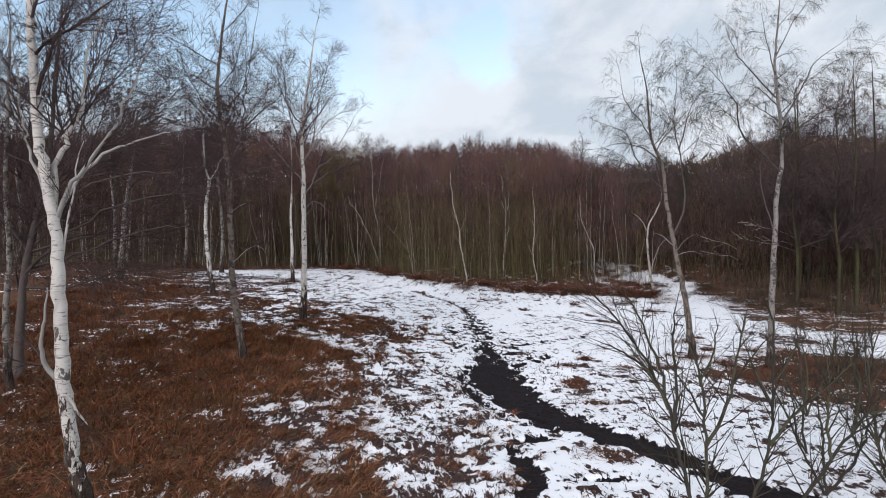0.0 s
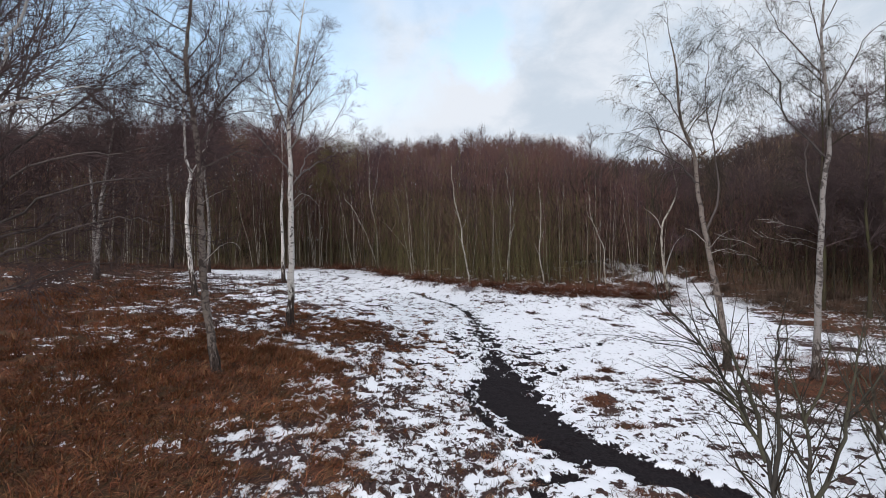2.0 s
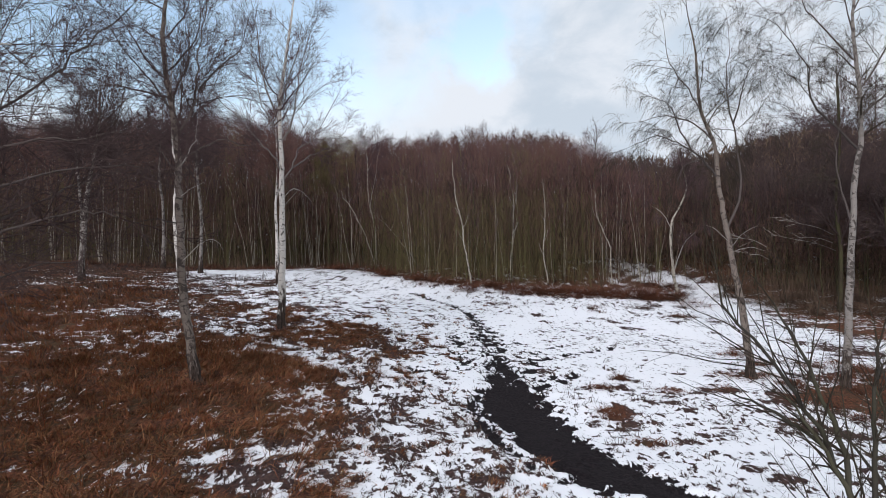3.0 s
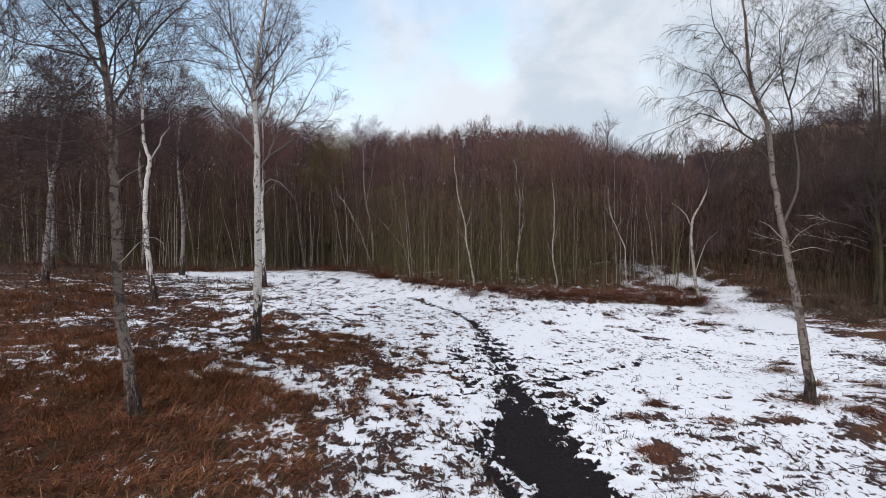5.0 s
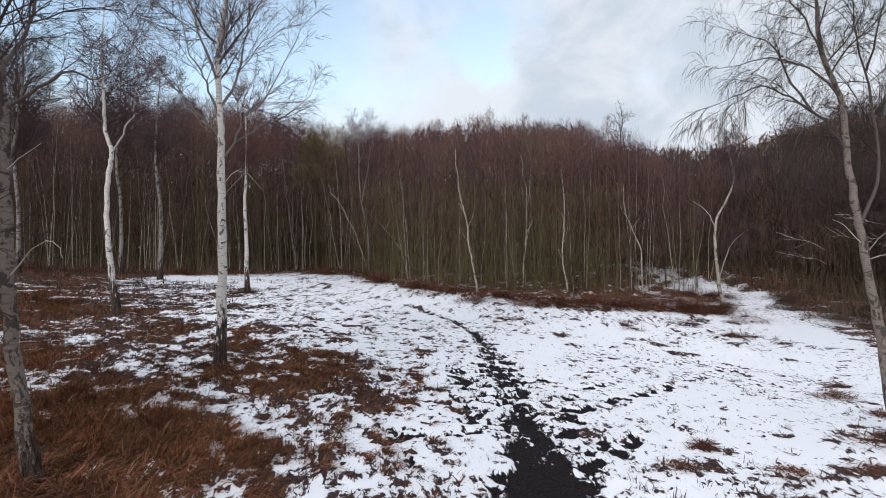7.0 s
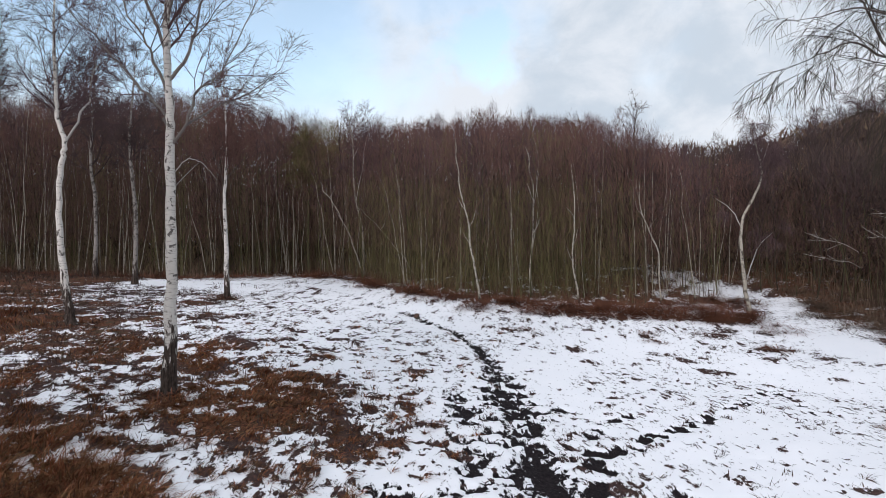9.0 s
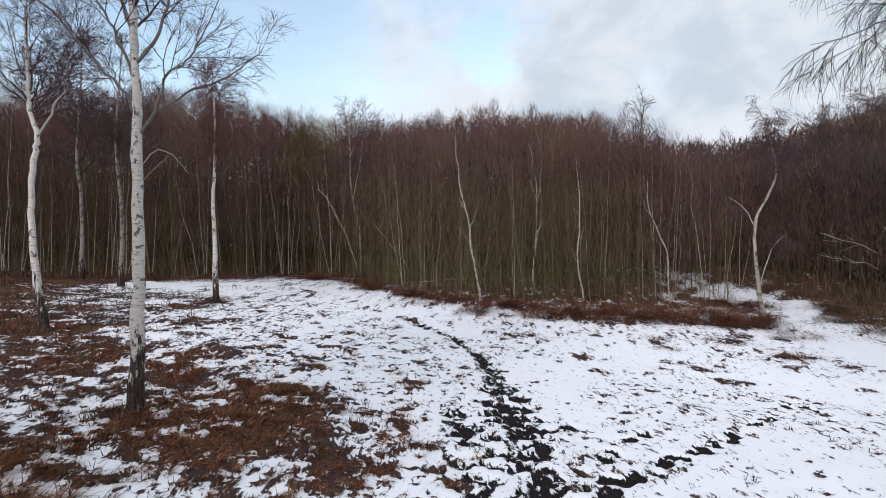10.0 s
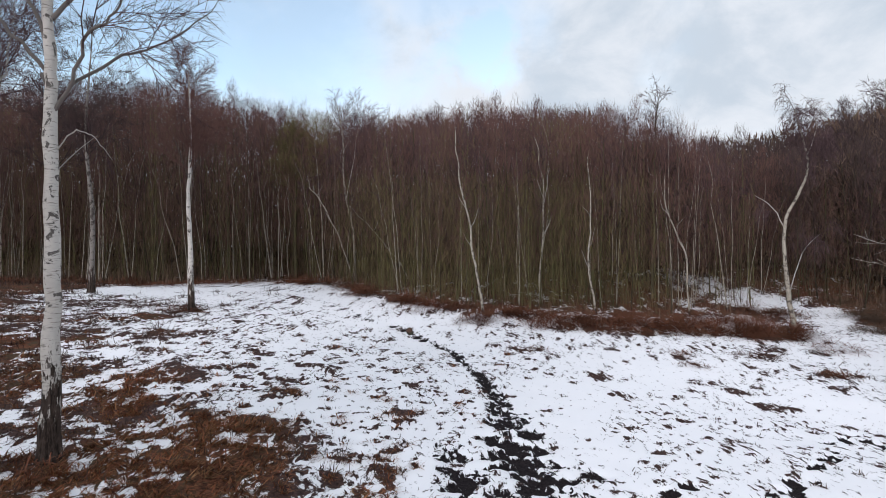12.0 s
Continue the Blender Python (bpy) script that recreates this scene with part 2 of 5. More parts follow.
def curve(pts, steps=4):
    """Points along a smooth line through pts."""
    pts = [Vector(p) for p in pts]
    if len(pts) == 2:
        pts = [pts[0], (pts[0] + pts[1]) / 2, pts[1]]
    out = []
    for i in range(len(pts) - 1):
        a, b, c, d = pts[max(i - 1, 0)], pts[i], pts[i + 1], pts[min(i + 2, len(pts) - 1)]
        for k in range(steps):
            t = k / steps
            out.append(0.5 * ((2 * b) + (c - a) * t + (2 * a - 5 * b + 4 * c - d) * t * t + (3 * b - a - 3 * c + d) * t ** 3))
    out.append(pts[-1])
    return out


def hash2(ix, iy, seed):
    h = (ix * 374761393 + iy * 668265263 + seed * 1442695041) & 0xFFFFFFFF
    h = ((h ^ (h >> 13)) * 1274126177) & 0xFFFFFFFF
    return ((h ^ (h >> 16)) & 0xFFFF) / 65535.0


def value_noise(x, y, seed):
    ix, iy = np.floor(x).astype(np.int64), np.floor(y).astype(np.int64)
    fx, fy = x - ix, y - iy
    fx, fy = fx * fx * (3 - 2 * fx), fy * fy * (3 - 2 * fy)
    a, b = hash2(ix, iy, seed), hash2(ix + 1, iy, seed)
    c, d = hash2(ix, iy + 1, seed), hash2(ix + 1, iy + 1, seed)
    return (a + (b - a) * fx) * (1 - fy) + (c + (d - c) * fx) * fy


def fbm(x, y, seed=1, octaves=4):
    x, y = np.asarray(x, float), np.asarray(y, float)
    total, amp, norm = 0, 1.0, 0
    for o in range(octaves):
        total = total + amp * value_noise(x * 2 ** o + 17.3 * o, y * 2 ** o - 9.1 * o, seed + o)
        norm += amp
        amp *= 0.55
    return total / norm


def step(a, b, x):
    t = np.clip((x - a) / (b - a), 0, 1)
    return t * t * (3 - 2 * t)


# ------------------------------------------------------------------ the lie of the land
# trodden peat: lines of (x, y, half width, strength); below about 0.7 the snow lies on it in lumps
TRAIL = [(-13.3, 52.2, 0.05, 0.48), (-8.3, 43.7, 0.05, 0.48), (-5.2, 37.5, 0.05, 0.52), (-3.4, 34.9, 0.06, 0.60), (-2.35, 33.8, 0.08, 0.82), (-1.66, 33.6, 0.09, 0.86), (-1.12, 32.7, 0.10, 0.92),
         (-0.27, 31.2, 0.11, 0.76), (0.23, 29.9, 0.13, 0.78), (0.66, 28.2, 0.12, 0.72), (0.88, 27.1, 0.14, 0.70), (1.05, 26.0, 0.19, 0.64), (1.12, 25.0, 0.24, 0.62), (1.15, 24.2, 0.30, 0.62)]
MUD = [(1.15, 24.2, 0.34, 0.90), (1.25, 22.8, 0.52, 0.90), (1.40, 21.4, 0.56, 0.90), (1.35, 20.2, 0.56, 0.92), (1.2, 19.2, 0.56, 0.98), (1.40, 18.2, 0.57, 1.02), (1.35, 17.0, 0.74, 1.12), (1.42, 15.9, 0.76, 1.3),
       (1.75, 14.1, 0.74, 1.3), (2.1, 13.0, 0.70, 1.3), (2.6, 12.3, 0.56, 1.3), (3.1, 11.9, 0.44, 1.25), (3.8, 11.1, 0.38, 1.25), (4.35, 10.4, 0.32, 1.2), (4.9, 9.3, 0.44, 1.2), (5.8, 8.1, 0.44, 1.2), (8.6, 4.0, 0.44, 1.2), (13.5, -4.0, 0.44, 1.2), (17.0, -14.0, 0.40, 1.1)]
SIDE_TRACKS = [
    [(0.40, 16.0, 0.10, 1.0), (0.60, 14.4, 0.12, 1.1), (1.0, 13.3, 0.12, 1.0)],
    [(1.25, 11.2, 0.14, 0.9), (1.85, 11.55, 0.14, 0.9)],
    [(1.22, 10.7, 0.15, 1.0), (1.40, 9.9, 0.20, 1.1), (1.3, 8.8, 0.20, 1.1), (1.1, 7.0, 0.2, 1.0), (0.7, 4.2, 0.15, 0.7)],
    [(1.9, 9.5, 0.06, 0.8), (2.9, 9.7, 0.06, 0.8)],
    [(1.4, 24.7, 0.04, 0.72), (2.35, 24.85, 0.04, 0.72)],
    [(-0.67, 17.4, 0.06, 0.8), (-0.62, 16.8, 0.06, 0.8)],
    [(-1.1, 18.0, 0.22, 0.75), (-0.2, 18.3, 0.10, 0.6), (0.5, 18.7, 0.16, 0.7)],
    [(0.2, 22.6, 0.34, 0.70), (0.5, 21.2, 0.36, 0.72), (0.3, 19.4, 0.34, 0.70)],
    [(1.7, 21.8, 0.10, 0.7), (2.2, 22.05, 0.12, 0.9), (2.3, 22.4, 0.06, 0.8)],
]
FOOTPRINTS = [[(2.1, 19.6), (2.8, 20.2), (3.4, 20.8), (4.1, 21.4), (4.8, 21.9), (5.5, 22.5), (6.4, 23.5), (7.2, 24.4), (8.0, 25.1), (8.1, 24.4), (7.9, 23.0)],
              [(2.45, 20.6), (2.9, 21.6), (3.6, 22.2)], [(2.0, 17.2), (2.45, 18.0), (2.65, 18.6)], [(2.85, 18.1), (3.3, 18.9)], [(1.9, 18.3), (2.2, 19.2), (2.4, 20.4)]]
EDGE_X = [-60, -25, -14, -9, -6.5, -4.5, -2, 0.5, 2.5, 5, 8, 11, 14, 16.5, 19, 23, 28, 45]
EDGE_Y = [37, 39, 41.5, 46, 44.5, 41.5, 38.8, 36.4, 36.0, 36.4, 36.2, 36.6, 39.0, 38.0, 34.0, 31.0, 28.5, 25]


def wood_edge(x):
    return np.interp(x, EDGE_X, EDGE_Y)


def left_edge(y):
    return np.interp(y, [4, 8.7, 10.4, 12.5, 15.7, 17.2, 18.0, 19.0, 21.5, 23.0, 25.0, 29, 34], [-0.8, -1.0, -1.2, -1.5, -1.95, -2.55, -3.7, -5.8, -7.2, -8.8, -9.8, -12.0, -14.5])


def along(line, x, y):
    """Distance from a spot to a line, and the line's own values at the nearest place."""
    best = np.full(np.shape(x), 1e3)
    extra = [np.zeros(np.shape(x)) for _ in line[0][2:]]
    for p, q in zip(line[:-1], line[1:]):
        ux, uy = q[0] - p[0], q[1] - p[1]
        t = np.clip(((x - p[0]) * ux + (y - p[1]) * uy) / (ux * ux + uy * uy), 0, 1)
        d = np.hypot(x - p[0] - t * ux, y - p[1] - t * uy)
        closer = d < best
        best = np.where(closer, d, best)
        extra = [np.where(closer, a + (b - a) * t, old) for a, b, old in zip(p[2:], q[2:], extra)]
    return best, extra


def spots(x, y, cell, seed, chance, slim=1.3):
    """Scattered tufts: 1 in the middle of each, 0 at its rim."""
    ix, iy = np.floor(x / cell).astype(np.int64), np.floor(y / cell).astype(np.int64)
    best = np.zeros(np.shape(x))
    for dx in (-1, 0, 1):
        for dy in (-1, 0, 1):
            jx, jy = ix + dx, iy + dy
            px, py = (jx + hash2(jx, jy, seed)) * cell, (jy + hash2(jx, jy, seed + 1)) * cell
            r = cell * (0.30 + 0.38 * hash2(jx, jy, seed + 2))
            a = 0.5 * (hash2(jx, jy, seed + 4) - 0.5) - 0.25
            u, v = (x - px) * np.cos(a) + (y - py) * np.sin(a), (y - py) * np.cos(a) - (x - px) * np.sin(a)
            rim = 1 - np.hypot(u / slim, v * slim) / r
            best = np.maximum(best, np.where(hash2(jx, jy, seed + 3) < chance, rim, 0))
    return best


def footprints():
    """Trodden holes every short step along the side tracks."""
    rng = random.Random(6)
    out = []
    for line in FOOTPRINTS:
        for (ax, ay), (bx, by) in zip(line[:-1], line[1:]):
            steps = max(1, round(math.hypot(bx - ax, by - ay) / 0.26))
            for k in range(steps):
                if rng.random() < 0.92:
                    f = (k + rng.uniform(0.2, 0.8)) / steps
                    out.append((ax + (bx - ax) * f + rng.gauss(0, 0.07), ay + (by - ay) * f + rng.gauss(0, 0.07), rng.uniform(0.06, 0.115), rng.uniform(0.7, 1.1), rng.uniform(0.7, 1.1)))
    return out


PRINTS = footprints()


def path_field(x, y, grow=0.0):
    """How surely the ground is bare, trodden peat."""
    wx, wy = x + 0.36 * (fbm(x * 1.6, y * 1.6, 51, 3) - 0.5), y + 0.5 * (fbm(x * 1.6, y * 1.6, 57, 3) - 0.5)
    ragged = 0.05 + 0.75 * (fbm(x * 2.2 + 0.8 * y, y * 4.6 - 1.2 * x, 58, 3) - 0.5)
    best = np.zeros(np.shape(x))
    for line in [MUD] + SIDE_TRACKS:
        d, (half, strength) = along(line, wx, wy)
        d = d + ragged * step(0.15, 0.5, half)
        best = np.maximum(best, strength * (1 - step(half * 0.55, half * 1.75 + 0.08 + grow, d)))
    lump = np.maximum(spots(x, y, 0.44, 150, 0.80, 1.25), spots(x, y, 0.24, 156, 0.55, 1.2))
    best = best - 0.55 * step(0.10, 0.5, lump) * step(0.1, 0.4, best) * step(1.25, 0.85, best)
    d, (half, strength) = along(TRAIL, x + 0.16 * (fbm(x * 2.1, y * 2.1, 52, 2) - 0.5), y)
    best = np.maximum(best, (strength + 0.12) * (1 - step(half * 0.6, half * 1.4 + 0.05, d)) - 0.32 * step(0.1, 0.5, spots(x, y, 0.34, 157, 0.6)))
    for px, py, r, sx, sy in PRINTS:
        best = np.maximum(best, 1.1 * step(1.5, 0.8, np.hypot((x - px) * sx, (y - py) * sy) / r))
    best = best - 1.3 * step(1.2, 0.6, np.hypot((x - 0.42) / 0.55, (y - 17.35) / 0.42))
    d, _ = along([(0.85, 14.9), (1.05, 13.8), (1.35, 13.2)], wx, wy)
    return best - 0.9 * step(0.11, 0.04, d)


# brown cover: x, y, half width, half depth, amount
PATCHES_NEAR = [
    (3.45, 15.9, 0.42, 0.45, 0.58), (3.5, 15.1, 0.30, 0.35, 0.52), (3.55, 14.05, 0.40, 0.30, 0.58), (2.95, 10.7, 0.6, 0.35, 0.50), (4.32, 18.4, 0.20, 0.18, 0.65), (3.6, 17.5, 0.5, 0.25, 0.42), (5.2, 17.4, 0.45, 0.28, 0.42),
    (7.6, 19.0, 0.7, 0.4, 0.52), (6.5, 17.5, 0.55, 0.30, 0.48), (5.1, 16.3, 0.6, 0.35, 0.42), (8.5, 16.8, 1.4, 0.9, 0.62), (7.3, 15.1, 1.2, 0.7, 0.46),
]
PATCHES_BUSHY = [
    (10.6, 17.2, 2.6, 1.7, 0.88), (13.0, 18.4, 3.6, 2.4, 0.90), (10.8, 15.2, 2.6, 1.3, 0.84), (14.5, 23.5, 3.0, 1.8, 0.45), (16.6, 29.2, 2.2, 1.8, 0.66), (18.6, 33.0, 3.4, 3.2, 0.80), (19.5, 30.0, 2.5, 1.8, 0.70), (21.0, 26.5, 3.0, 2.0, 0.55), (16.6, 36.0, 1.6, 1.6, 0.62), (15.8, 32.2, 1.0, 1.6, 0.55), (15.0, 28.1, 1.0, 0.8, 0.60), (17.2, 28.0, 1.5, 1.4, 0.66),
]
PATCHES_FAR = [
    (9.87, 23.3, 0.35, 0.25, 0.45), (10.2, 28.9, 0.7, 0.28, 0.52), (6.8, 30.2, 0.5, 0.5, 0.40), (8.9, 30.6, 0.8, 0.35, 0.42), (2.5, 30.3, 0.7, 0.35, 0.40), (3.83, 28.15, 0.55, 0.3, 0.36), (7.2, 26.4, 0.7, 0.3, 0.36), (3.9, 26.4, 0.6, 0.3, 0.34), (11.6, 31.2, 1.0, 0.6, 0.50),
    (5.0, 33.5, 2.0, 0.9, 0.48), (8.0, 33.7, 2.6, 1.0, 0.60), (10.9, 33.4, 1.4, 0.9, 0.72),
]
PATCHES_SLOPE = [
    (-8.6, 33.3, 1.2, 0.6, 0.80), (-9.2, 31.4, 1.4, 0.9, 0.62), (-7.6, 29.4, 1.1, 0.7, 0.55), (-8.6, 28.2, 1.3, 0.8, 0.60), (-11.0, 27.6, 2.0, 1.5, 0.70), (-12.2, 30.3, 1.6, 1.2, 0.62), (-9.3, 26.2, 1.2, 0.9, 0.60), (-12.0, 24.0, 3.0, 2.5, 0.45),
    (-0.85, 21.2, 0.35, 0.8, 0.60), (-1.5, 21.9, 0.5, 0.4, 0.45), (-0.9, 22.7, 0.4, 0.5, 0.45), (-1.1, 18.0, 0.4, 0.25, 0.7), (-1.9, 19.3, 1.0, 0.6, 0.42),
]
SNOWY = [(-6.6, 21.4, 1.4, 2.6, 0.34), (-5.0, 18.7, 0.6, 0.7, 0.26), (-9.6, 22.8, 1.6, 0.9, 0.34), (-3.2, 12.2, 1.5, 0.9, 0.44), (-2.7, 10.0, 1.1, 1.2, 0.48), (-4.9, 11.5, 0.6, 0.4, 0.24), (-8.4, 15.0, 0.7, 0.35, 0.34), (-12.4, 22.1, 1.2, 0.4, 0.28)]
LANE = [(13.0, 29.5), (13.6, 32.5), (14.0, 36.0), (13.5, 39.0), (12.4, 42.5), (11.3, 46.0)]


def lane_distance(x, y):
    """How far a spot lies from the snowy lane that runs into the wood."""
    return along(LANE, np.asarray(x, float), np.asarray(y, float))[0]


def cover_parts(x, y):
    """Plant cover (above a half the snow gives way), and how rusty it is."""
    e = left_edge(y)
    speckle = step(4.6, 0.8, x - e) * step(31, 24, y)
    zone = 0.08 + 0.13 * step(0.30, 0.62, fbm(x * 0.45, y * 0.45, 40, 3))
    zone = zone + 0.20 * speckle * step(-6.2, -4.8, x) + 0.50 * step(-4.0, -5.5, x) * step(17, 19, y) * step(28, 25, y)
    zone = np.maximum(zone, (0.80 + 0.17 * step(-1, -3, x - e)) * step(0.5, -0.5, x - e + 0.9 * (fbm(x * 0.7, y * 0.7, 60, 3) - 0.5)))
    bank = step(-2.8, -5.4, x) * step(23, 26, y) * step(38, 34, y)
    zone = np.maximum(zone, bank * (0.27 + 0.24 * step(-8, -13, x)))
    for px, py, rx, ry, amount in PATCHES_NEAR + PATCHES_BUSHY + PATCHES_FAR + PATCHES_SLOPE:
        r = np.hypot((x - px) / rx, (y - py) / ry)
        zone = np.maximum(zone, (0.12 + amount) * step(1.4, 0.45, r))
    for px, py, rx, ry, amount in SNOWY:
        zone = zone - amount * step(1.4, 0.4, np.hypot((x - px) / rx, (y - py) / ry))
    zone = np.maximum(zone, 0.74 * step(1.35, 0.6, np.hypot((x + 3.7) / 1.95, (y - 21.6) / 2.8)))
    zone = np.maximum(zone, 0.54 * step(1.35, 0.55, np.hypot((x + 2.2) / 1.2, (y - 19.8) / 2.0)))
    w = wood_edge(x) - y
    lane = lane_distance(x, y)
    zone = np.maximum(zone, 0.78 * step(-0.4, 1.2, x - 14.3 - 0.45 * (28 - y) + 2.0 * (fbm(x * 0.8, y * 0.8, 72, 3) - 0.5)) * step(23, 26, y))
    zone = np.maximum(zone, 0.74 * step(1.6, 0.3, w + 1.8 * (fbm(x * 0.6, y * 0.6, 70, 3) - 0.5)))
    zone = zone + 0.22 * step(-1.5, -4.0, w)
    zone = zone - 0.55 * step(2.6, 0.6, lane + 2.4 * (fbm(x * 0.9, y * 0.9, 71, 3) - 0.5))
    streak = fbm(3.3 * (0.92 * x + 0.39 * y), 2.4 * (0.39 * x - 0.92 * y), 11, 4) - 0.5
    broad = fbm(0.4 * x + 0.3 * y, 0.4 * y - 0.3 * x, 23, 3) - 0.5
    rust = step(0.50, 0.78, zone + 0.25 * broad)
    cover = zone + 2.0 * streak * step(0.10, 0.40, zone) * (1 - 0.45 * step(-2.0, -4.0, x - e) * step(18, 15, y)) + 0.7 * broad * step(0.3, 0.6, zone)
    # single tufts: close together beside the grass, few on the open snow
    speckle = np.maximum(speckle, step(6.5, 1.5, x - e) * step(36, 27, y) * 0.7 + 0.5 * bank)
    drift = fbm(x * 0.45, y * 0.45, 40, 3)
    low = step(0.30, 0.62, drift)
    few = 0.06 + 0.20 * low + 0.25 * low * step(24.5, 28, y) + 0.42 * step(21, 17, y) * step(0.34, 0.52, drift) + 0.22 * step(1.6, 0.5, np.abs(x - 1.3)) * step(28, 24, y) + 0.30 * step(3.5, 5.0, x) * step(18, 15, y)
    dense = np.maximum(0.46 * speckle, (0.62 - 0.22 * step(22, 26, y)) * step(1.6, -1.4, x) * step(-9, -6, x) * step(32, 27, y) * step(17.5, 19.5, y))
    chance = np.clip(np.maximum(few, dense) - 0.5 * step(1.2, 0.4, lane), 0.0, 0.9)
    tuft = np.maximum(0.80 * step(0.0, 0.6, spots(x, y, 0.42, 110, np.maximum(dense, 0.30 * chance), 1.2)), 0.70 * step(0.0, 0.6, spots(x, y, 0.20, 120, chance * 0.9, 1.2)))
    tuft = np.maximum(tuft, 0.9 * step(0.0, 0.5, spots(x, y, 0.75, 130, np.maximum(dense * 0.5, chance * 0.12), 1.15)) * step(0.30, 0.6, fbm(x * 2.2, y * 2.2, 41, 2) + 0.1))
    return np.maximum(cover, tuft - 0.08), rust


def cover_field(x, y):
    return cover_parts(x, y)[0]


def land(x, y):
    """Height of the ground, without its fine relief."""
    u = np.clip(np.asarray(x, float), -22, 24) / 10
    v = (np.clip(np.asarray(y, float), 3, 46) - 20) / 10
    z = -0.26 - 0.793 * u + 0.508 * v + 0.087 * u * u - 0.097 * u * v + 0.048 * v * v + 0.166 * u * v * v + 0.005 * u ** 3
    for px, py, r, h in ((-5.3, 18.3, 3.2, 0.20), (-1.2, 31.8, 3.0, -0.26), (8.2, 25.2, 2.8, -0.16), (2.2, 15.2, 1.8, -0.18), (1.6, 36.0, 2.0, 0.16), (-10.5, 26.9, 2.5, -0.12), (7.8, 18.5, 2.0, 0.14)):
        z = z + h * np.exp(-((x - px) ** 2 + (y - py) ** 2) / (r * r))
    return z


def relief(x, y):
    (c, rust), p = cover_parts(x, y), path_field(x, y)
    near = step(60, 40, np.hypot(x, y - 15))
    tuft = 0.24 * (fbm(x * 1.5, y * 1.5, 31, 3) - 0.45) * step(0.35, 0.8, c)
    lumps = 0.05 * (fbm(x * 1.1, y * 1.1, 77, 3) - 0.5) + 0.018 * (fbm(x * 5, y * 5, 78, 2) - 0.5)
    return (tuft + lumps - 0.07 * step(0.3, 0.9, p)) * near, c, p, rust


def height(x, y):
    return float(land(x, y) + relief(np.array([float(x)]), np.array([float(y)]))[0][0])


def spread(lo, a, b, hi, fine, growth):
    """Coordinates that lie close between a and b and ever wider apart outside."""
    mid = list(np.arange(a, b, fine))
    up, s = [b], fine
    while up[-1] < hi:
        s *= growth
        up.append(up[-1] + s)
    down, s = [], fine
    at = a
    while at > lo:
        s *= growth
        at -= s
        down.append(at)
    return np.array(down[::-1] + mid + up)


def build_ground():
    xs, ys = spread(-600, -6.5, 7.5, 600, 0.09, 1.06), spread(-300, 9.5, 25, 900, 0.09, 1.045)
    gx, gy = np.meshgrid(xs, ys)
    fx, fy = gx.ravel(), gy.ravel()
    dz, c, p, rust = relief(fx, fy)
    fz = land(fx, fy) + dz
    nx, ny = len(xs), len(ys)
    i = (np.arange(ny - 1)[:, None] * nx + np.arange(nx - 1)[None, :]).ravel()
    me = bpy.data.meshes.new("ground")
    me.from_pydata(np.stack([fx, fy, fz], 1).tolist(), [], np.stack([i, i + 1, i + nx + 1, i + nx], 1).tolist())
    for name, values in (("cover", np.clip(c, -1, 2)), ("peat", p), ("rust", rust)):
        me.attributes.new(name, "FLOAT", "POINT").data.foreach_set("value", values.astype(np.float32))
    me.materials.append(GROUND)
    me.shade_smooth()
    return tagged(new("ground", me), "snowy heath ground with brown grass and black peat path", "ground", "", "structure")


build_ground()


# ------------------------------------------------------------------ trees
def turned(d, angle, rng):
    """A direction that leaves d by angle, on a random side."""
    axis = d.cross(Vector((rng.gauss(0, 1), rng.gauss(0, 1), rng.gauss(0, 1)))).normalized()
    return (Matrix.Rotation(angle, 3, axis) @ d).normalized()


def grow(mesh, p, d, length, r, level, rng, spec):
    """A branch with its side branches, down to the last twigs."""
    last = level >= spec["levels"]
    if last:
        side = Vector((rng.gauss(0, 1), rng.gauss(0, 1), rng.gauss(0, 1))).cross(d).normalized()
        bend = Vector((rng.gauss(0, 0.24), rng.gauss(0, 0.24), spec["pull"][-1] + rng.gauss(0, 0.12)))
        q = p + (d + bend * 0.9).normalized() * (length * 0.5)
        if spec.get("far"):
            mesh.thorn(p, p + (d + bend).normalized() * length, spec["fine"], side)
            return
        mesh.blade(p, q, q + (d + bend * 2.5).normalized() * (length * 0.5), spec["fine"], side)
        return
    n = max(2, int(length / 0.45)) if spec.get("far") else max(3, int(length / 0.22))
    pull = spec["pull"][min(level, len(spec["pull"]) - 1)]
    pts, dirs = [p.copy()], [d.copy()]
    for i in range(n):
        d = d + Vector((rng.gauss(0, 1), rng.gauss(0, 1), rng.gauss(0, 0.7))) * spec["wander"] + Vector((0, 0, pull))
        d.normalize()
        p = p + d * (length / n)
        pts.append(p.copy())
        dirs.append(d.copy())
    tip = max(spec["fine"], r * 0.25)
    mesh.tube(pts, [r + (tip - r) * i / n for i in range(n + 1)], 3 if r < 0.02 else 5)
    count = max(2, int(spec["per_metre"][min(level, len(spec["per_metre"]) - 1)] * length + rng.random()))
    for k in range(count):
        f = 0.15 + 0.85 * (k + rng.random()) / count
        i = min(n, max(1, int(f * n)))
        child = length * spec["ratio"] * (1.15 - 0.55 * f) * rng.uniform(0.5, 1.35)
        child = max(child, spec["least"])
        grow(mesh, pts[i], turned(dirs[i], radians(rng.uniform(*spec["angle"])), rng), child, max(spec["fine"], (r + (tip - r) * i / n) * 0.55), level + 1, rng, spec)


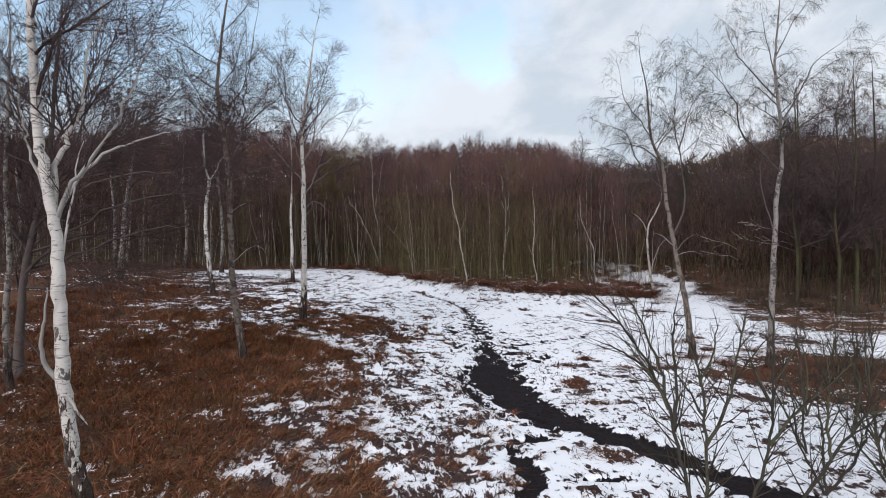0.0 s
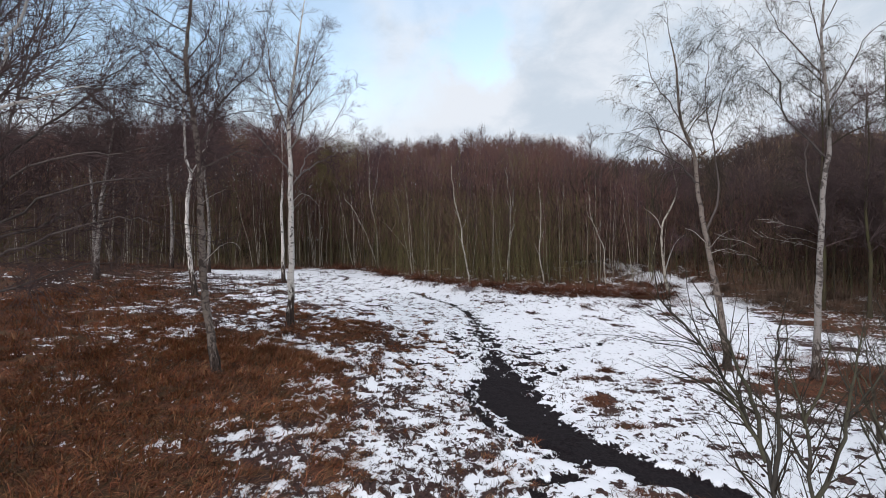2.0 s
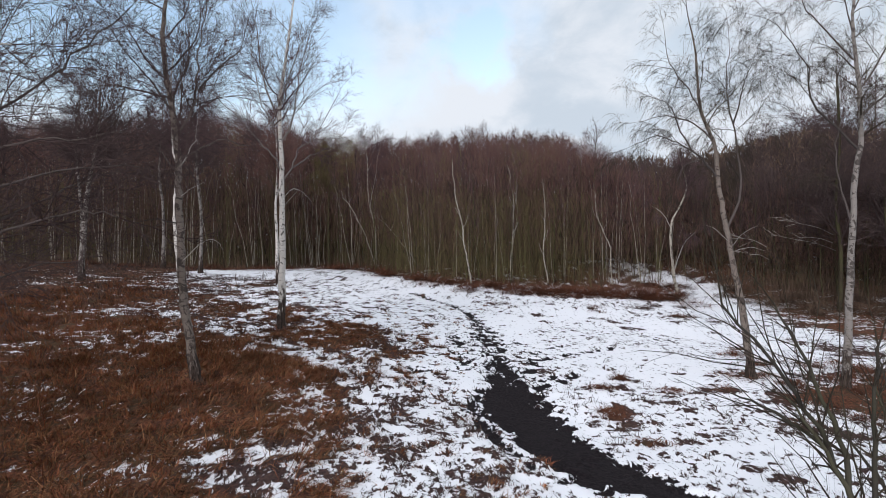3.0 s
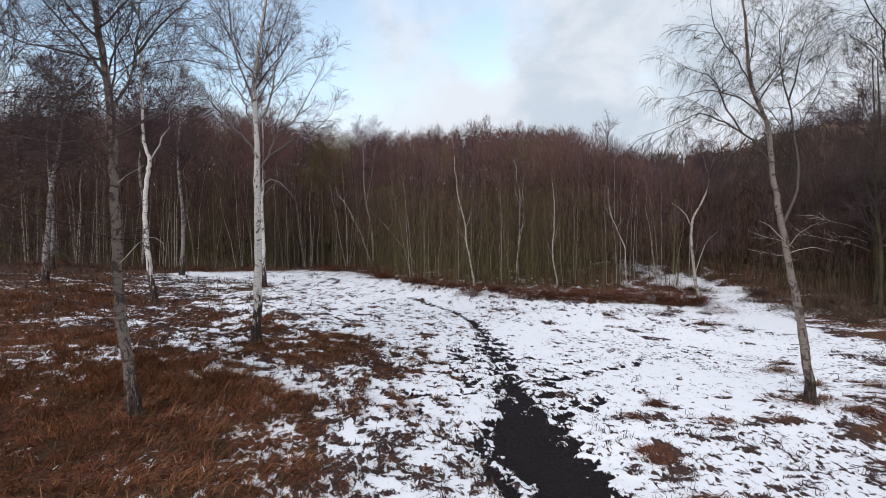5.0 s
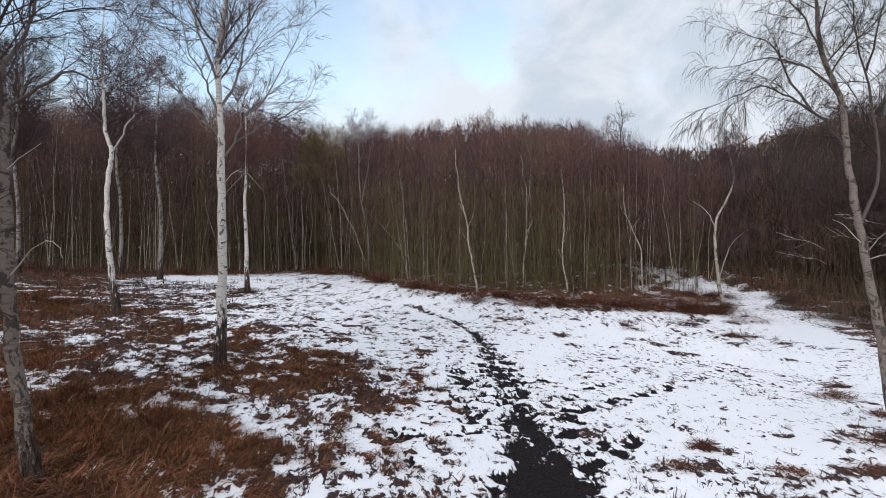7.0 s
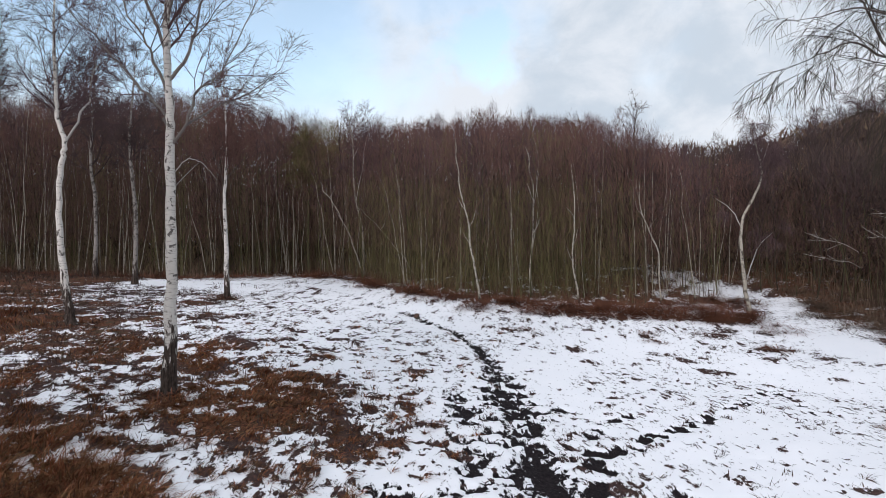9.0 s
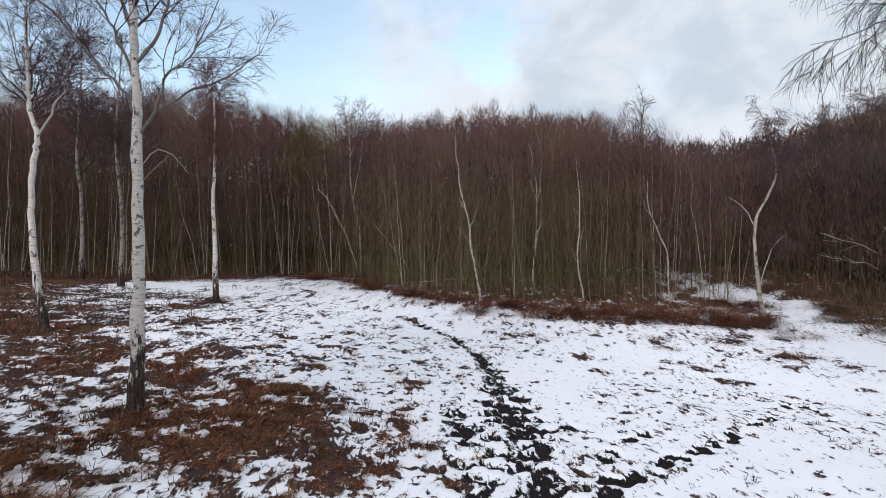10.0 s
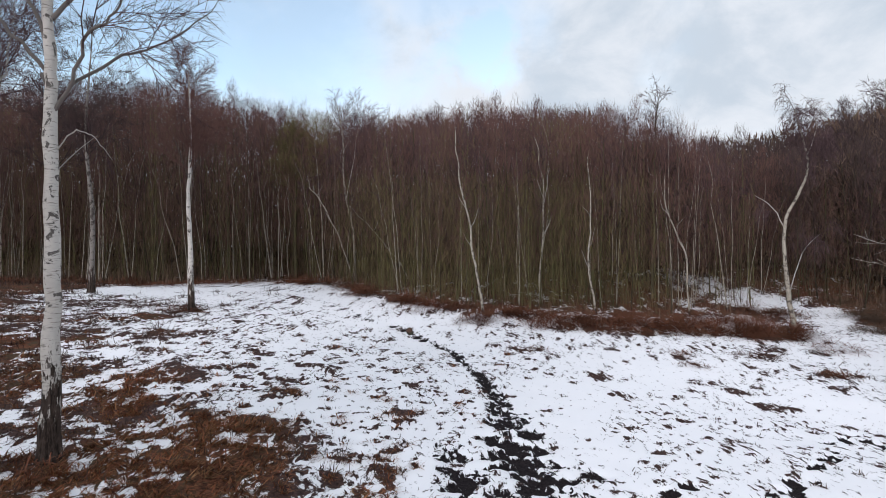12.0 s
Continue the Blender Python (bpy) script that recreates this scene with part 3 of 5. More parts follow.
WEEPING = dict(levels=3, pull=(0.02, -0.06, -0.34, -0.95), wander=0.15, per_metre=(5.6, 10.0, 9.0), ratio=0.60, least=0.36, angle=(18, 56), fine=0.0025)
UPRIGHT = dict(levels=3, pull=(0.06, 0.04, 0.0, -0.04), wander=0.15, per_metre=(6.2, 9.5, 10.0), ratio=0.58, least=0.26, angle=(20, 54), fine=0.0028)
SPRAWL = dict(levels=3, pull=(0.02, 0.03, 0.02, 0.0), wander=0.19, per_metre=(5.2, 8.0, 9.5), ratio=0.57, least=0.28, angle=(24, 60), fine=0.0029)


def tree(name, label, trunk, radius, limbs=(), auto=(0, 0, 0, 0), spec=WEEPING, seed=1, bark=None, limb_bark=None, twig=None, pale=(), top=0.012, category="birch tree", group="", flare=1.5, girth=None):
    """A bare tree: trunk line, its limbs by their lines, then side branches and twigs.
    auto: number of further limbs, the stretch of the trunk's height that bears them, their length."""
    rng = random.Random(seed)
    foot = Vector(trunk[0])
    foot.z = height(foot.x, foot.y) - 0.06
    trunk = [foot] + [Vector(p) for p in trunk[1:]]
    root = thing(name, foot, label, category, group)
    line = curve(trunk, 5)
    n = len(line) - 1
    run = [0.0]
    for a, b in zip(line[:-1], line[1:]):
        run.append(run[-1] + (b - a).length)
    radii = []
    for s in run:
        f = s / run[-1]
        radii.append((radius * (1 - f) ** 0.85 + top * f) * (1 + (flare - 1) * math.exp(-s / 0.35)))
    mesh, crown = Mesh(), Mesh()
    for i in range(1, n):
        line[i] = line[i] + Vector((rng.gauss(0, 1), rng.gauss(0, 1), 0)) * radii[i] * 0.15
    mesh.tube(line, [r * rng.uniform(0.93, 1.08) for r in radii], 12)
    part("trunk", mesh, bark or BIRCH, root, origin=foot)
    for k, pts in enumerate(limbs):
        lim = curve(pts, 4)
        m = len(lim) - 1
        length = sum((b - a).length for a, b in zip(lim[:-1], lim[1:]))
        for i in range(2, m):
            lim[i] = lim[i] + Vector((rng.gauss(0, 1), rng.gauss(0, 1), rng.gauss(0, 1))) * min(0.03, 0.006 * length)
        near = min(range(n + 1), key=lambda i: (line[i] - lim[0]).length)
        is_pale = k in pale
        dead = is_pale and length < 1.6
        r0 = (0.6 if dead else 1.0) * min(radii[near] * 0.52, 0.009 + 0.0066 * length)
        r0 = (girth or {}).get(k, r0)
        rr = [r0 * (1 - 0.80 * i / m) for i in range(m + 1)]
        lm = Mesh()
        lm.tube(lim, rr, 7)
        limb = part("limb", lm, LIMB_PALE if is_pale else (limb_bark or LIMB), root, origin=foot)
        spray = Mesh()
        for j in range(max(2, int(length * (1.2 if dead else 3.4)))):
            f = rng.uniform(0.3, 1)
            i = min(m - 1, max(1, int(f * m)))
            d = (lim[i + 1] - lim[i - 1]).normalized()
            grow(spray, lim[i], turned(d, radians(rng.uniform(25, 60)), rng), rng.uniform(0.35, 0.6) if dead else max(0.5, length * 0.42 * (1.3 - 0.6 * f)) * rng.uniform(0.7, 1.2), rr[i] * 0.5, 1, rng, spec)
        if not dead:
            grow(spray, lim[-1], (lim[-1] - lim[-2]).normalized(), max(0.6, length * 0.32), rr[-1], 0, rng, spec)
        part("crown", spray, twig or TWIG, limb, "fine bare twigs", origin=foot)
    number, lo, hi, reach = auto
    spots = [i for i in range(1, n) if lo <= (line[i].z - foot.z) <= hi]
    for k in range(number):
        if not spots:
            break
        i = spots[int((k + rng.random()) / number * len(spots)) % len(spots)]
        f = (line[i].z - foot.z - lo) / max(0.1, hi - lo)
        a = rng.uniform(0, 2 * math.pi)
        lift = radians(rng.uniform(28, 58))
        d = Vector((math.cos(a) * math.cos(lift), math.sin(a) * math.cos(lift), math.sin(lift)))
        grow(crown, line[i], d, reach * (1.05 - 0.6 * f) * rng.uniform(0.75, 1.2), radii[i] * 0.42, 0, rng, spec)
    grow(crown, line[-1], (line[-1] - line[-2]).normalized(), 0.9, radii[-1], 0, rng, spec)
    part("crown", crown, twig or TWIG, root, "fine bare twigs", origin=foot)
    return root


def main_trees():
    # the white birch beside the grass slope
    tree("birch_tree", "white-barked birch with black foot, bare, in brown grass",
         [(-5.08, 21.2, 0.36), (-5.02, 21.2, 1.78), (-4.98, 21.2, 2.91), (-4.96, 21.2, 4.89), (-4.96, 21.2, 5.68), (-5.00, 21.2, 6.81), (-4.95, 21.2, 7.42), (-4.75, 21.25, 8.8), (-4.55, 21.3, 10.2), (-4.40, 21.3, 11.0)], 0.120,
         [[(-4.92, 21.2, 4.91), (-4.64, 21.14, 5.26), (-4.36, 21.06, 5.85), (-4.04, 20.96, 6.01), (-3.72, 20.85, 6.38), (-3.13, 20.6, 7.25)],
          [(-4.98, 21.2, 5.17), (-5.16, 21.25, 5.58), (-5.62, 21.32, 6.09), (-6.05, 21.4, 6.58), (-6.91, 21.6, 7.44), (-7.14, 21.7, 7.78)],
          [(-4.99, 21.2, 5.79), (-5.11, 21.01, 6.30), (-5.13, 20.73, 6.6), (-5.32, 20.4, 7.16), (-5.5, 20.2, 8.6)],
          [(-4.93, 21.2, 6.10), (-4.73, 21.42, 6.56), (-4.62, 21.73, 7.39), (-4.5, 22.0, 8.6), (-4.2, 22.2, 9.8)]] + [
          [(-4.66, 21.16, 5.24), (-4.20, 21.33, 5.61), (-3.86, 21.52, 5.79), (-3.40, 21.75, 6.14), (-3.11, 22.0, 6.56)],
          [(-4.91, 21.2, 4.38), (-4.65, 21.15, 4.62), (-4.40, 21.08, 4.58), (-4.20, 20.99, 4.42), (-4.0, 20.9, 4.21)],
          [(-4.91, 21.2, 4.12), (-4.67, 21.32, 4.44), (-4.52, 21.5, 4.64)],
          [(-4.97, 21.2, 6.5), (-5.3, 21.0, 7.6), (-5.5, 20.9, 8.8), (-5.55, 20.9, 9.8)],
          [(-4.97, 21.2, 7.2), (-4.5, 21.0, 8.3), (-4.0, 20.9, 9.4)]],
         (9, 6.2, 10.4, 1.7), UPRIGHT, 4, BIRCH, LIMB_MID, TWIG, pale=(5, 6))
    # the leaning, darker birch on the slope
    tree("birch_tree", "dark grey leaning birch with wide bare crown",
         [(-5.28, 15.6, 0.12), (-5.48, 15.6, 1.19), (-5.57, 15.6, 2.14), (-5.60, 15.6, 2.99), (-5.61, 15.6, 4.21), (-5.61, 15.6, 4.75), (-5.71, 15.6, 5.84), (-5.85, 15.6, 6.72), (-5.85, 15.6, 7.59), (-5.7, 15.7, 9.0), (-5.5, 15.8, 10.4)], 0.098,
         [[(-5.60, 15.6, 4.96), (-5.54, 15.65, 5.33), (-5.36, 15.72, 5.76), (-5.24, 15.8, 6.26), (-5.27, 15.9, 6.87), (-5.2, 16.1, 7.9), (-5.0, 16.2, 9.2)],
          [(-5.24, 15.78, 6.2), (-4.82, 15.5, 6.46), (-4.45, 15.36, 6.7), (-4.17, 15.19, 6.83), (-3.89, 15.0, 7.4)],
          [(-5.55, 15.6, 4.75), (-5.03, 15.44, 4.94), (-4.51, 15.19, 5.06), (-4.09, 14.91, 4.89), (-3.68, 14.6, 4.86)],
          [(-5.69, 15.6, 5.68), (-5.94, 15.48, 6.11), (-6.08, 15.3, 6.41), (-6.5, 15.1, 7.0), (-6.8, 15.0, 7.8)],
          [(-5.62, 15.6, 4.45), (-5.91, 15.72, 4.78), (-6.16, 15.9, 5.03), (-6.7, 16.1, 5.33)],
          [(-5.60, 15.6, 3.95), (-5.27, 15.48, 4.12), (-4.92, 15.3, 4.24)],
          [(-5.58, 15.6, 2.6), (-5.2, 15.4, 2.9), (-4.75, 15.2, 3.05), (-4.5, 15.0, 2.85)],
          [(-5.62, 15.6, 3.4), (-6.1, 15.4, 3.5), (-6.6, 15.2, 3.3)]],
         (10, 4.6, 9.8, 2.6), SPRAWL, 5, BIRCH_DARK, LIMB_DARK, TWIG_DARK, pale=(5, 6))
    # the big white birch next to the take-off spot
    tree("birch_tree", "large white-barked birch with several forking limbs",
         [(-4.66, 7.65, -0.7), (-4.74, 7.65, -0.12), (-4.84, 7.65, 0.40), (-4.94, 7.65, 1.14), (-4.96, 7.65, 1.87), (-4.98, 7.65, 2.60), (-5.02, 7.65, 3.34), (-5.13, 7.65, 4.07), (-5.22, 7.65, 4.65), (-5.25, 7.65, 5.53), (-5.28, 7.65, 6.69), (-5.26, 7.65, 8.2), (-5.2, 7.7, 9.6)], 0.102,
         [[(-5.03, 7.65, 3.50), (-5.04, 7.75, 4.08), (-4.98, 7.89, 4.55), (-4.92, 8.06, 4.85), (-4.94, 8.25, 5.56), (-4.72, 8.45, 6.8)],
          [(-5.01, 7.65, 3.40), (-4.82, 7.61, 3.77), (-4.48, 7.56, 4.15), (-4.09, 7.5, 4.60), (-3.85, 7.43, 5.08), (-3.6, 7.35, 5.6)],
          [(-5.02, 7.65, 3.32), (-4.88, 7.78, 3.82), (-4.54, 7.97, 4.29), (-4.26, 8.2, 4.51), (-3.87, 8.45, 4.67)],
          [(-5.05, 7.65, 3.50), (-5.29, 7.73, 4.01), (-5.51, 7.85, 4.48), (-5.66, 7.99, 4.96), (-5.88, 8.15, 6.01)],
          [(-4.97, 7.65, 2.70), (-4.89, 7.72, 3.34), (-4.83, 7.83, 4.09), (-4.8, 7.95, 4.48)],
          [(-4.97, 7.65, 1.28), (-5.14, 7.6, 1.52), (-5.16, 7.55, 1.80), (-5.08, 7.5, 2.15), (-5.0, 7.45, 2.55)],
          [(-4.93, 7.65, 1.21), (-4.74, 7.57, 0.97), (-4.53, 7.45, 0.81)]],
         (7, 5.5, 10.0, 1.6), UPRIGHT, 7, BIRCH, LIMB, TWIG_DARK, pale=(0, 1, 2, 3, 4, 5, 6), flare=1.3, girth={5: 0.040, 0: 0.045, 1: 0.034, 2: 0.032, 6: 0.03})
    # the leaning birch of the open snow
    tree("birch_tree", "slender leaning birch with drooping twigs, on snow",
         [(7.84, 18.6, -0.72), (7.65, 18.6, 0.79), (7.43, 18.6, 1.96), (7.24, 18.6, 3.14), (7.08, 18.6, 3.96), (7.0, 18.6, 4.66), (6.96, 18.6, 5.24), (6.80, 18.6, 5.71), (6.60, 18.6, 6.24), (6.52, 18.6, 7.12), (6.48, 18.6, 7.82), (6.3, 18.6, 8.7)], 0.098,
         [[(7.04, 18.6, 4.43), (6.55, 18.47, 4.99), (5.88, 18.28, 5.33), (5.21, 18.05, 5.47), (4.57, 17.8, 5.21)],
          [(6.28, 18.4, 5.15), (6.06, 18.72, 5.87), (5.91, 18.9, 6.46), (5.35, 19.1, 6.77)],
          [(7.24, 18.6, 3.14), (7.57, 18.68, 3.90), (7.68, 18.79, 4.80), (7.60, 18.92, 6.02), (7.46, 19.07, 6.85), (7.66, 19.2, 8.06)]] + [
          [(6.62, 18.6, 6.18), (6.24, 18.48, 6.73), (5.70, 18.3, 7.37), (5.50, 18.1, 8.1)],
          [(7.60, 18.9, 5.94), (7.86, 18.9, 6.83), (8.34, 19.2, 7.79)],
          [(7.36, 18.6, 2.67), (7.52, 18.4, 2.99), (7.79, 18.1, 3.22)],
          [(7.38, 18.6, 2.55), (7.67, 18.28, 2.66), (7.79, 17.8, 2.57)],
          [(7.32, 18.6, 2.78), (6.86, 18.44, 3.14), (6.5, 18.2, 3.25)],
          [(6.55, 18.45, 4.95), (6.0, 18.2, 4.75), (5.7, 18.0, 4.3)],
          [(6.95, 18.6, 5.4), (6.3, 18.5, 5.9), (5.6, 18.4, 6.05), (4.9, 18.3, 5.9)]],
         (6, 6.5, 9.0, 1.4), WEEPING, 11, BIRCH_DARK, LIMB, TWIG_SHRUB, pale=(5, 6, 7))
    # the tall birch in the bracken
    tree("birch_tree", "tall weeping birch in brown bracken",
         [(10.0, 18.2, -1.0), (10.09, 18.2, 0.62), (10.17, 18.2, 2.53), (10.30, 18.2, 4.27), (10.46, 18.2, 5.39), (10.44, 18.2, 6.64), (10.36, 18.2, 7.34), (10.29, 18.2, 8.28), (10.39, 18.2, 9.47), (10.5, 18.2, 10.6)], 0.105,
         [[(10.38, 18.2, 5.10), (9.27, 18.1, 6.13), (9.03, 17.96, 6.62), (8.70, 17.79, 7.43), (7.88, 17.6, 8.14)],
          [(10.37, 18.2, 6.65), (9.69, 17.92, 6.94), (8.97, 17.5, 7.10)],
          [(10.30, 18.2, 7.34), (9.51, 18.34, 8.34), (9.19, 18.55, 9.02), (9.1, 18.8, 9.72)],
          [(10.42, 18.2, 6.56), (10.92, 18.12, 7.30), (11.28, 18.0, 8.20), (12.05, 17.86, 8.82)],
          [(10.43, 18.2, 5.87), (11.26, 18.28, 6.56), (12.04, 18.4, 7.01), (12.75, 18.54, 7.55), (13.13, 18.7, 8.29)],
          [(10.30, 18.2, 8.02), (10.14, 18.37, 9.11), (10.11, 18.61, 10.16)],
          [(10.33, 18.2, 8.6), (10.8, 18.1, 9.6), (11.3, 18.0, 10.3)],
          [(10.2, 18.2, 3.2), (9.85, 18.1, 4.3), (9.7, 18.0, 5.2), (9.8, 17.9, 5.9)]],
         (8, 6.0, 11.0, 1.6), WEEPING, 13, BIRCH_GREY, LIMB, TWIG_SHRUB)
    # birch behind the slope
    tree("birch_tree", "white forked birch standing in brown grass",
         [(-10.5, 27.0, 0.9), (-10.73, 27.0, 2.46), (-10.82, 27.0, 4.41), (-10.70, 27.0, 5.53), (-10.63, 27.0, 6.1), (-10.80, 27.0, 6.74), (-10.84, 27.0, 7.53), (-10.86, 27.0, 9.43), (-10.75, 27.0, 10.85)], 0.108,
         [[(-10.64, 27.0, 6.0), (-10.19, 27.06, 6.85), (-9.98, 27.15, 7.40), (-9.93, 27.26, 8.13), (-9.9, 27.37, 8.87), (-9.79, 27.5, 10.25)]],
         (20, 5.4, 10.7, 1.9), dict(UPRIGHT, fine=0.0034), 17, BIRCH, LIMB_PALE, TWIG, pale=(0,))
    tree("birch_tree", "thin pale birch on a tussock at the wood's edge",
         [(-8.53, 33.5, 1.26), (-8.56, 33.5, 3.25), (-8.60, 33.5, 4.86), (-8.51, 33.5, 6.12), (-8.48, 33.5, 7.88), (-8.53, 33.5, 9.42)], 0.10,
         [[(-8.53, 33.5, 5.30), (-8.88, 33.62, 6.36), (-9.27, 33.8, 7.29)], [(-8.52, 33.5, 5.75), (-7.99, 33.62, 6.35), (-7.71, 33.8, 6.81)], [(-8.50, 33.5, 6.70), (-8.79, 33.62, 7.69), (-9.03, 33.8, 8.4)]],
         (26, 4.8, 9.2, 1.7), dict(UPRIGHT, fine=0.0040), 19, BIRCH, LIMB, TWIG_RED)
    tree("birch_tree", "pale birch with mottled trunk among heather",
         [(-16.05, 29.3, 1.7), (-15.88, 29.3, 3.45), (-15.65, 29.3, 5.47), (-15.25, 29.3, 7.48), (-15.06, 29.3, 8.82), (-15.0, 29.3, 10.6)], 0.13,
         [], (24, 4.2, 10.2, 2.3), dict(UPRIGHT, fine=0.0036), 23, BIRCH_GREY, LIMB, TWIG_DARK)
    tree("birch_tree", "crooked white birch at the wood's edge",
         [(12.14, 34.1, 0.0), (11.92, 34.1, 1.25), (11.79, 34.1, 2.82), (11.89, 34.1, 3.89), (12.29, 34.1, 4.66), (12.65, 34.1, 5.54), (12.51, 34.1, 6.51), (12.2, 34.1, 7.6)], 0.085,
         [[(11.84, 34.1, 3.45), (11.51, 34.26, 4.24), (11.0, 34.5, 4.72)], [(11.94, 34.1, 1.25), (12.51, 34.26, 2.61), (13.26, 34.5, 3.29)], [(12.58, 34.1, 5.9), (13.06, 34.26, 6.93), (13.13, 34.5, 7.6)]],
         (22, 5.6, 7.9, 1.25), dict(WEEPING, fine=0.0042), 29, BIRCH_THIN, LIMB_PALE, TWIG, pale=(0, 1))
    for seed, x, y, top in ((51, -19.5, 35.0, 12.6), (52, -13.6, 36.2, 12.0), (53, -24.0, 33.5, 12.8), (54, -17.0, 39.0, 13.2)):
        g = height(x, y)
        tree("birch_tree", "tall bare birch rising above the wood's edge", [(x, y, g), (x + 0.1, y, g + 3), (x - 0.1, y, g + 6), (x + 0.15, y, g + 9), (x + 0.2, y, top - 0.8)], 0.11,
             [], (22, 4.6, 10.6, 2.4), dict(UPRIGHT, fine=0.0045, per_metre=(4.5, 7.0, 9.0), far=True), seed, BIRCH_GREY, LIMB, TWIG_DARK)
    for seed, x, y, top in ((61, 18.5, 31.0, 11.4), (62, 21.2, 30.4, 12.2), (63, 23.2, 31.8, 12.8), (64, 20.2, 33.6, 12.2), (65, 25.0, 29.6, 12.0), (66, 19.6, 29.4, 9.6)):
        g = height(x, y)
        tree("birch_tree", "bushy bare birch with dark twigs at the wood's edge", [(x, y, g), (x + 0.1, y, g + 2.5), (x - 0.1, y, g + 5), (x + 0.1, y, g + 8), (x, y, top - 0.5)], 0.10,
             [], (30, 2.6, 12.0, 2.5), dict(UPRIGHT, fine=0.0062, per_metre=(3.6, 5.0, 5.5), far=True), seed, STEM_DARK, LIMB, TWIG_DARK)
    for seed, x, y, top in ((71, 33.0, 61.0, 12.0), (72, 35.4, 60.0, 15.0), (73, 38.6, 60.5, 17.4), (74, 42.5, 61.0, 19.0), (75, 47.0, 61.0, 19.5)):
        g = height(x, y)
        tree("oak_tree", "large dark bare tree beyond the thicket", [(x, y, g), (x + 0.2, y, g + 4), (x - 0.2, y, g + 8), (x, y, top - 1.0)], 0.2,
             [], (30, 6.0, top, 4.2), dict(SPRAWL, fine=0.009, per_metre=(2.8, 3.6, 5.0), least=0.35, far=True), seed, LIMB_DARK, LIMB_DARK, TWIG, category="tree")
    # dark sprawling tree and thin birches out on the slope
    tree("oak_tree", "dark sprawling tree with a wide tangle of bare branches",
         [(-9.7, 13.4, 0.2), (-9.6, 13.4, 1.8), (-9.3, 13.4, 3.4), (-9.0, 13.4, 4.6), (-8.8, 13.4, 5.8), (-8.7, 13.4, 7.0), (-8.5, 13.4, 8.6)], 0.10,
         [[(-9.2, 13.4, 3.8), (-8.5, 13.3, 4.9), (-7.9, 13.2, 6.1), (-7.3, 13.1, 7.3), (-6.9, 13.0, 8.4)],
          [(-9.1, 13.4, 4.2), (-8.2, 13.5, 5.0), (-7.2, 13.6, 5.7), (-6.2, 13.5, 6.4), (-5.3, 13.3, 7.0)],
          [(-9.2, 13.4, 3.6), (-8.2, 13.1, 4.2), (-7.2, 12.9, 4.6), (-6.2, 12.9, 4.7), (-5.2, 13.0, 4.8)],
          [(-8.9, 13.4, 5.2), (-8.3, 13.8, 6.6), (-8.0, 14.0, 8.0), (-7.6, 14.1, 9.2)],
          [(-9.4, 13.4, 3.0), (-10.2, 13.2, 4.4), (-10.8, 13.0, 5.8), (-11.0, 12.9, 7.2)]] + [
          [(-9.5, 13.4, 2.5), (-8.7, 13.0, 3.0), (-7.6, 12.7, 3.7), (-6.2, 12.7, 4.15), (-5.0, 12.8, 4.2)],
          [(-9.5, 13.4, 2.6), (-8.2, 13.2, 2.9), (-7.0, 13.0, 3.3), (-6.0, 12.9, 3.5), (-5.4, 12.9, 3.4)],
          [(-9.4, 13.4, 3.0), (-8.0, 13.6, 3.4), (-6.8, 13.8, 4.0), (-5.8, 13.9, 4.3)],
          [(-9.5, 13.4, 2.2), (-8.4, 13.5, 2.2), (-7.2, 13.4, 2.6), (-6.3, 13.3, 2.7)],
          [(-9.0, 13.4, 4.7), (-9.7, 13.6, 6.2), (-10.0, 13.7, 7.8)]],
         (20, 1.6, 8.4, 2.6), dict(SPRAWL, per_metre=(4.8, 7.0, 8.0), fine=0.0036), 31, LIMB_DARK, LIMB_DARK, TWIG_DARK, category="tree")
    tree("birch_tree", "thin white birch with a dark crown",
         [(-9.3, 12.6, 0.2), (-9.35, 12.6, 1.6), (-9.25, 12.6, 3.0), (-9.3, 12.6, 4.6), (-9.2, 12.6, 6.2), (-9.1, 12.6, 8.0)], 0.075,
         [], (8, 3.4, 7.6, 1.6), UPRIGHT, 37, BIRCH_GREY, LIMB, TWIG_DARK)
    tree("birch_tree", "thin white birch with a dark crown",
         [(-8.9, 11.6, 0.0), (-9.0, 11.6, 1.4), (-8.95, 11.6, 2.8), (-9.05, 11.6, 4.4), (-9.1, 11.6, 6.0)], 0.055,
         [], (6, 3.0, 5.8, 1.3), UPRIGHT, 41, BIRCH_GREY, LIMB, TWIG_DARK)


main_trees()

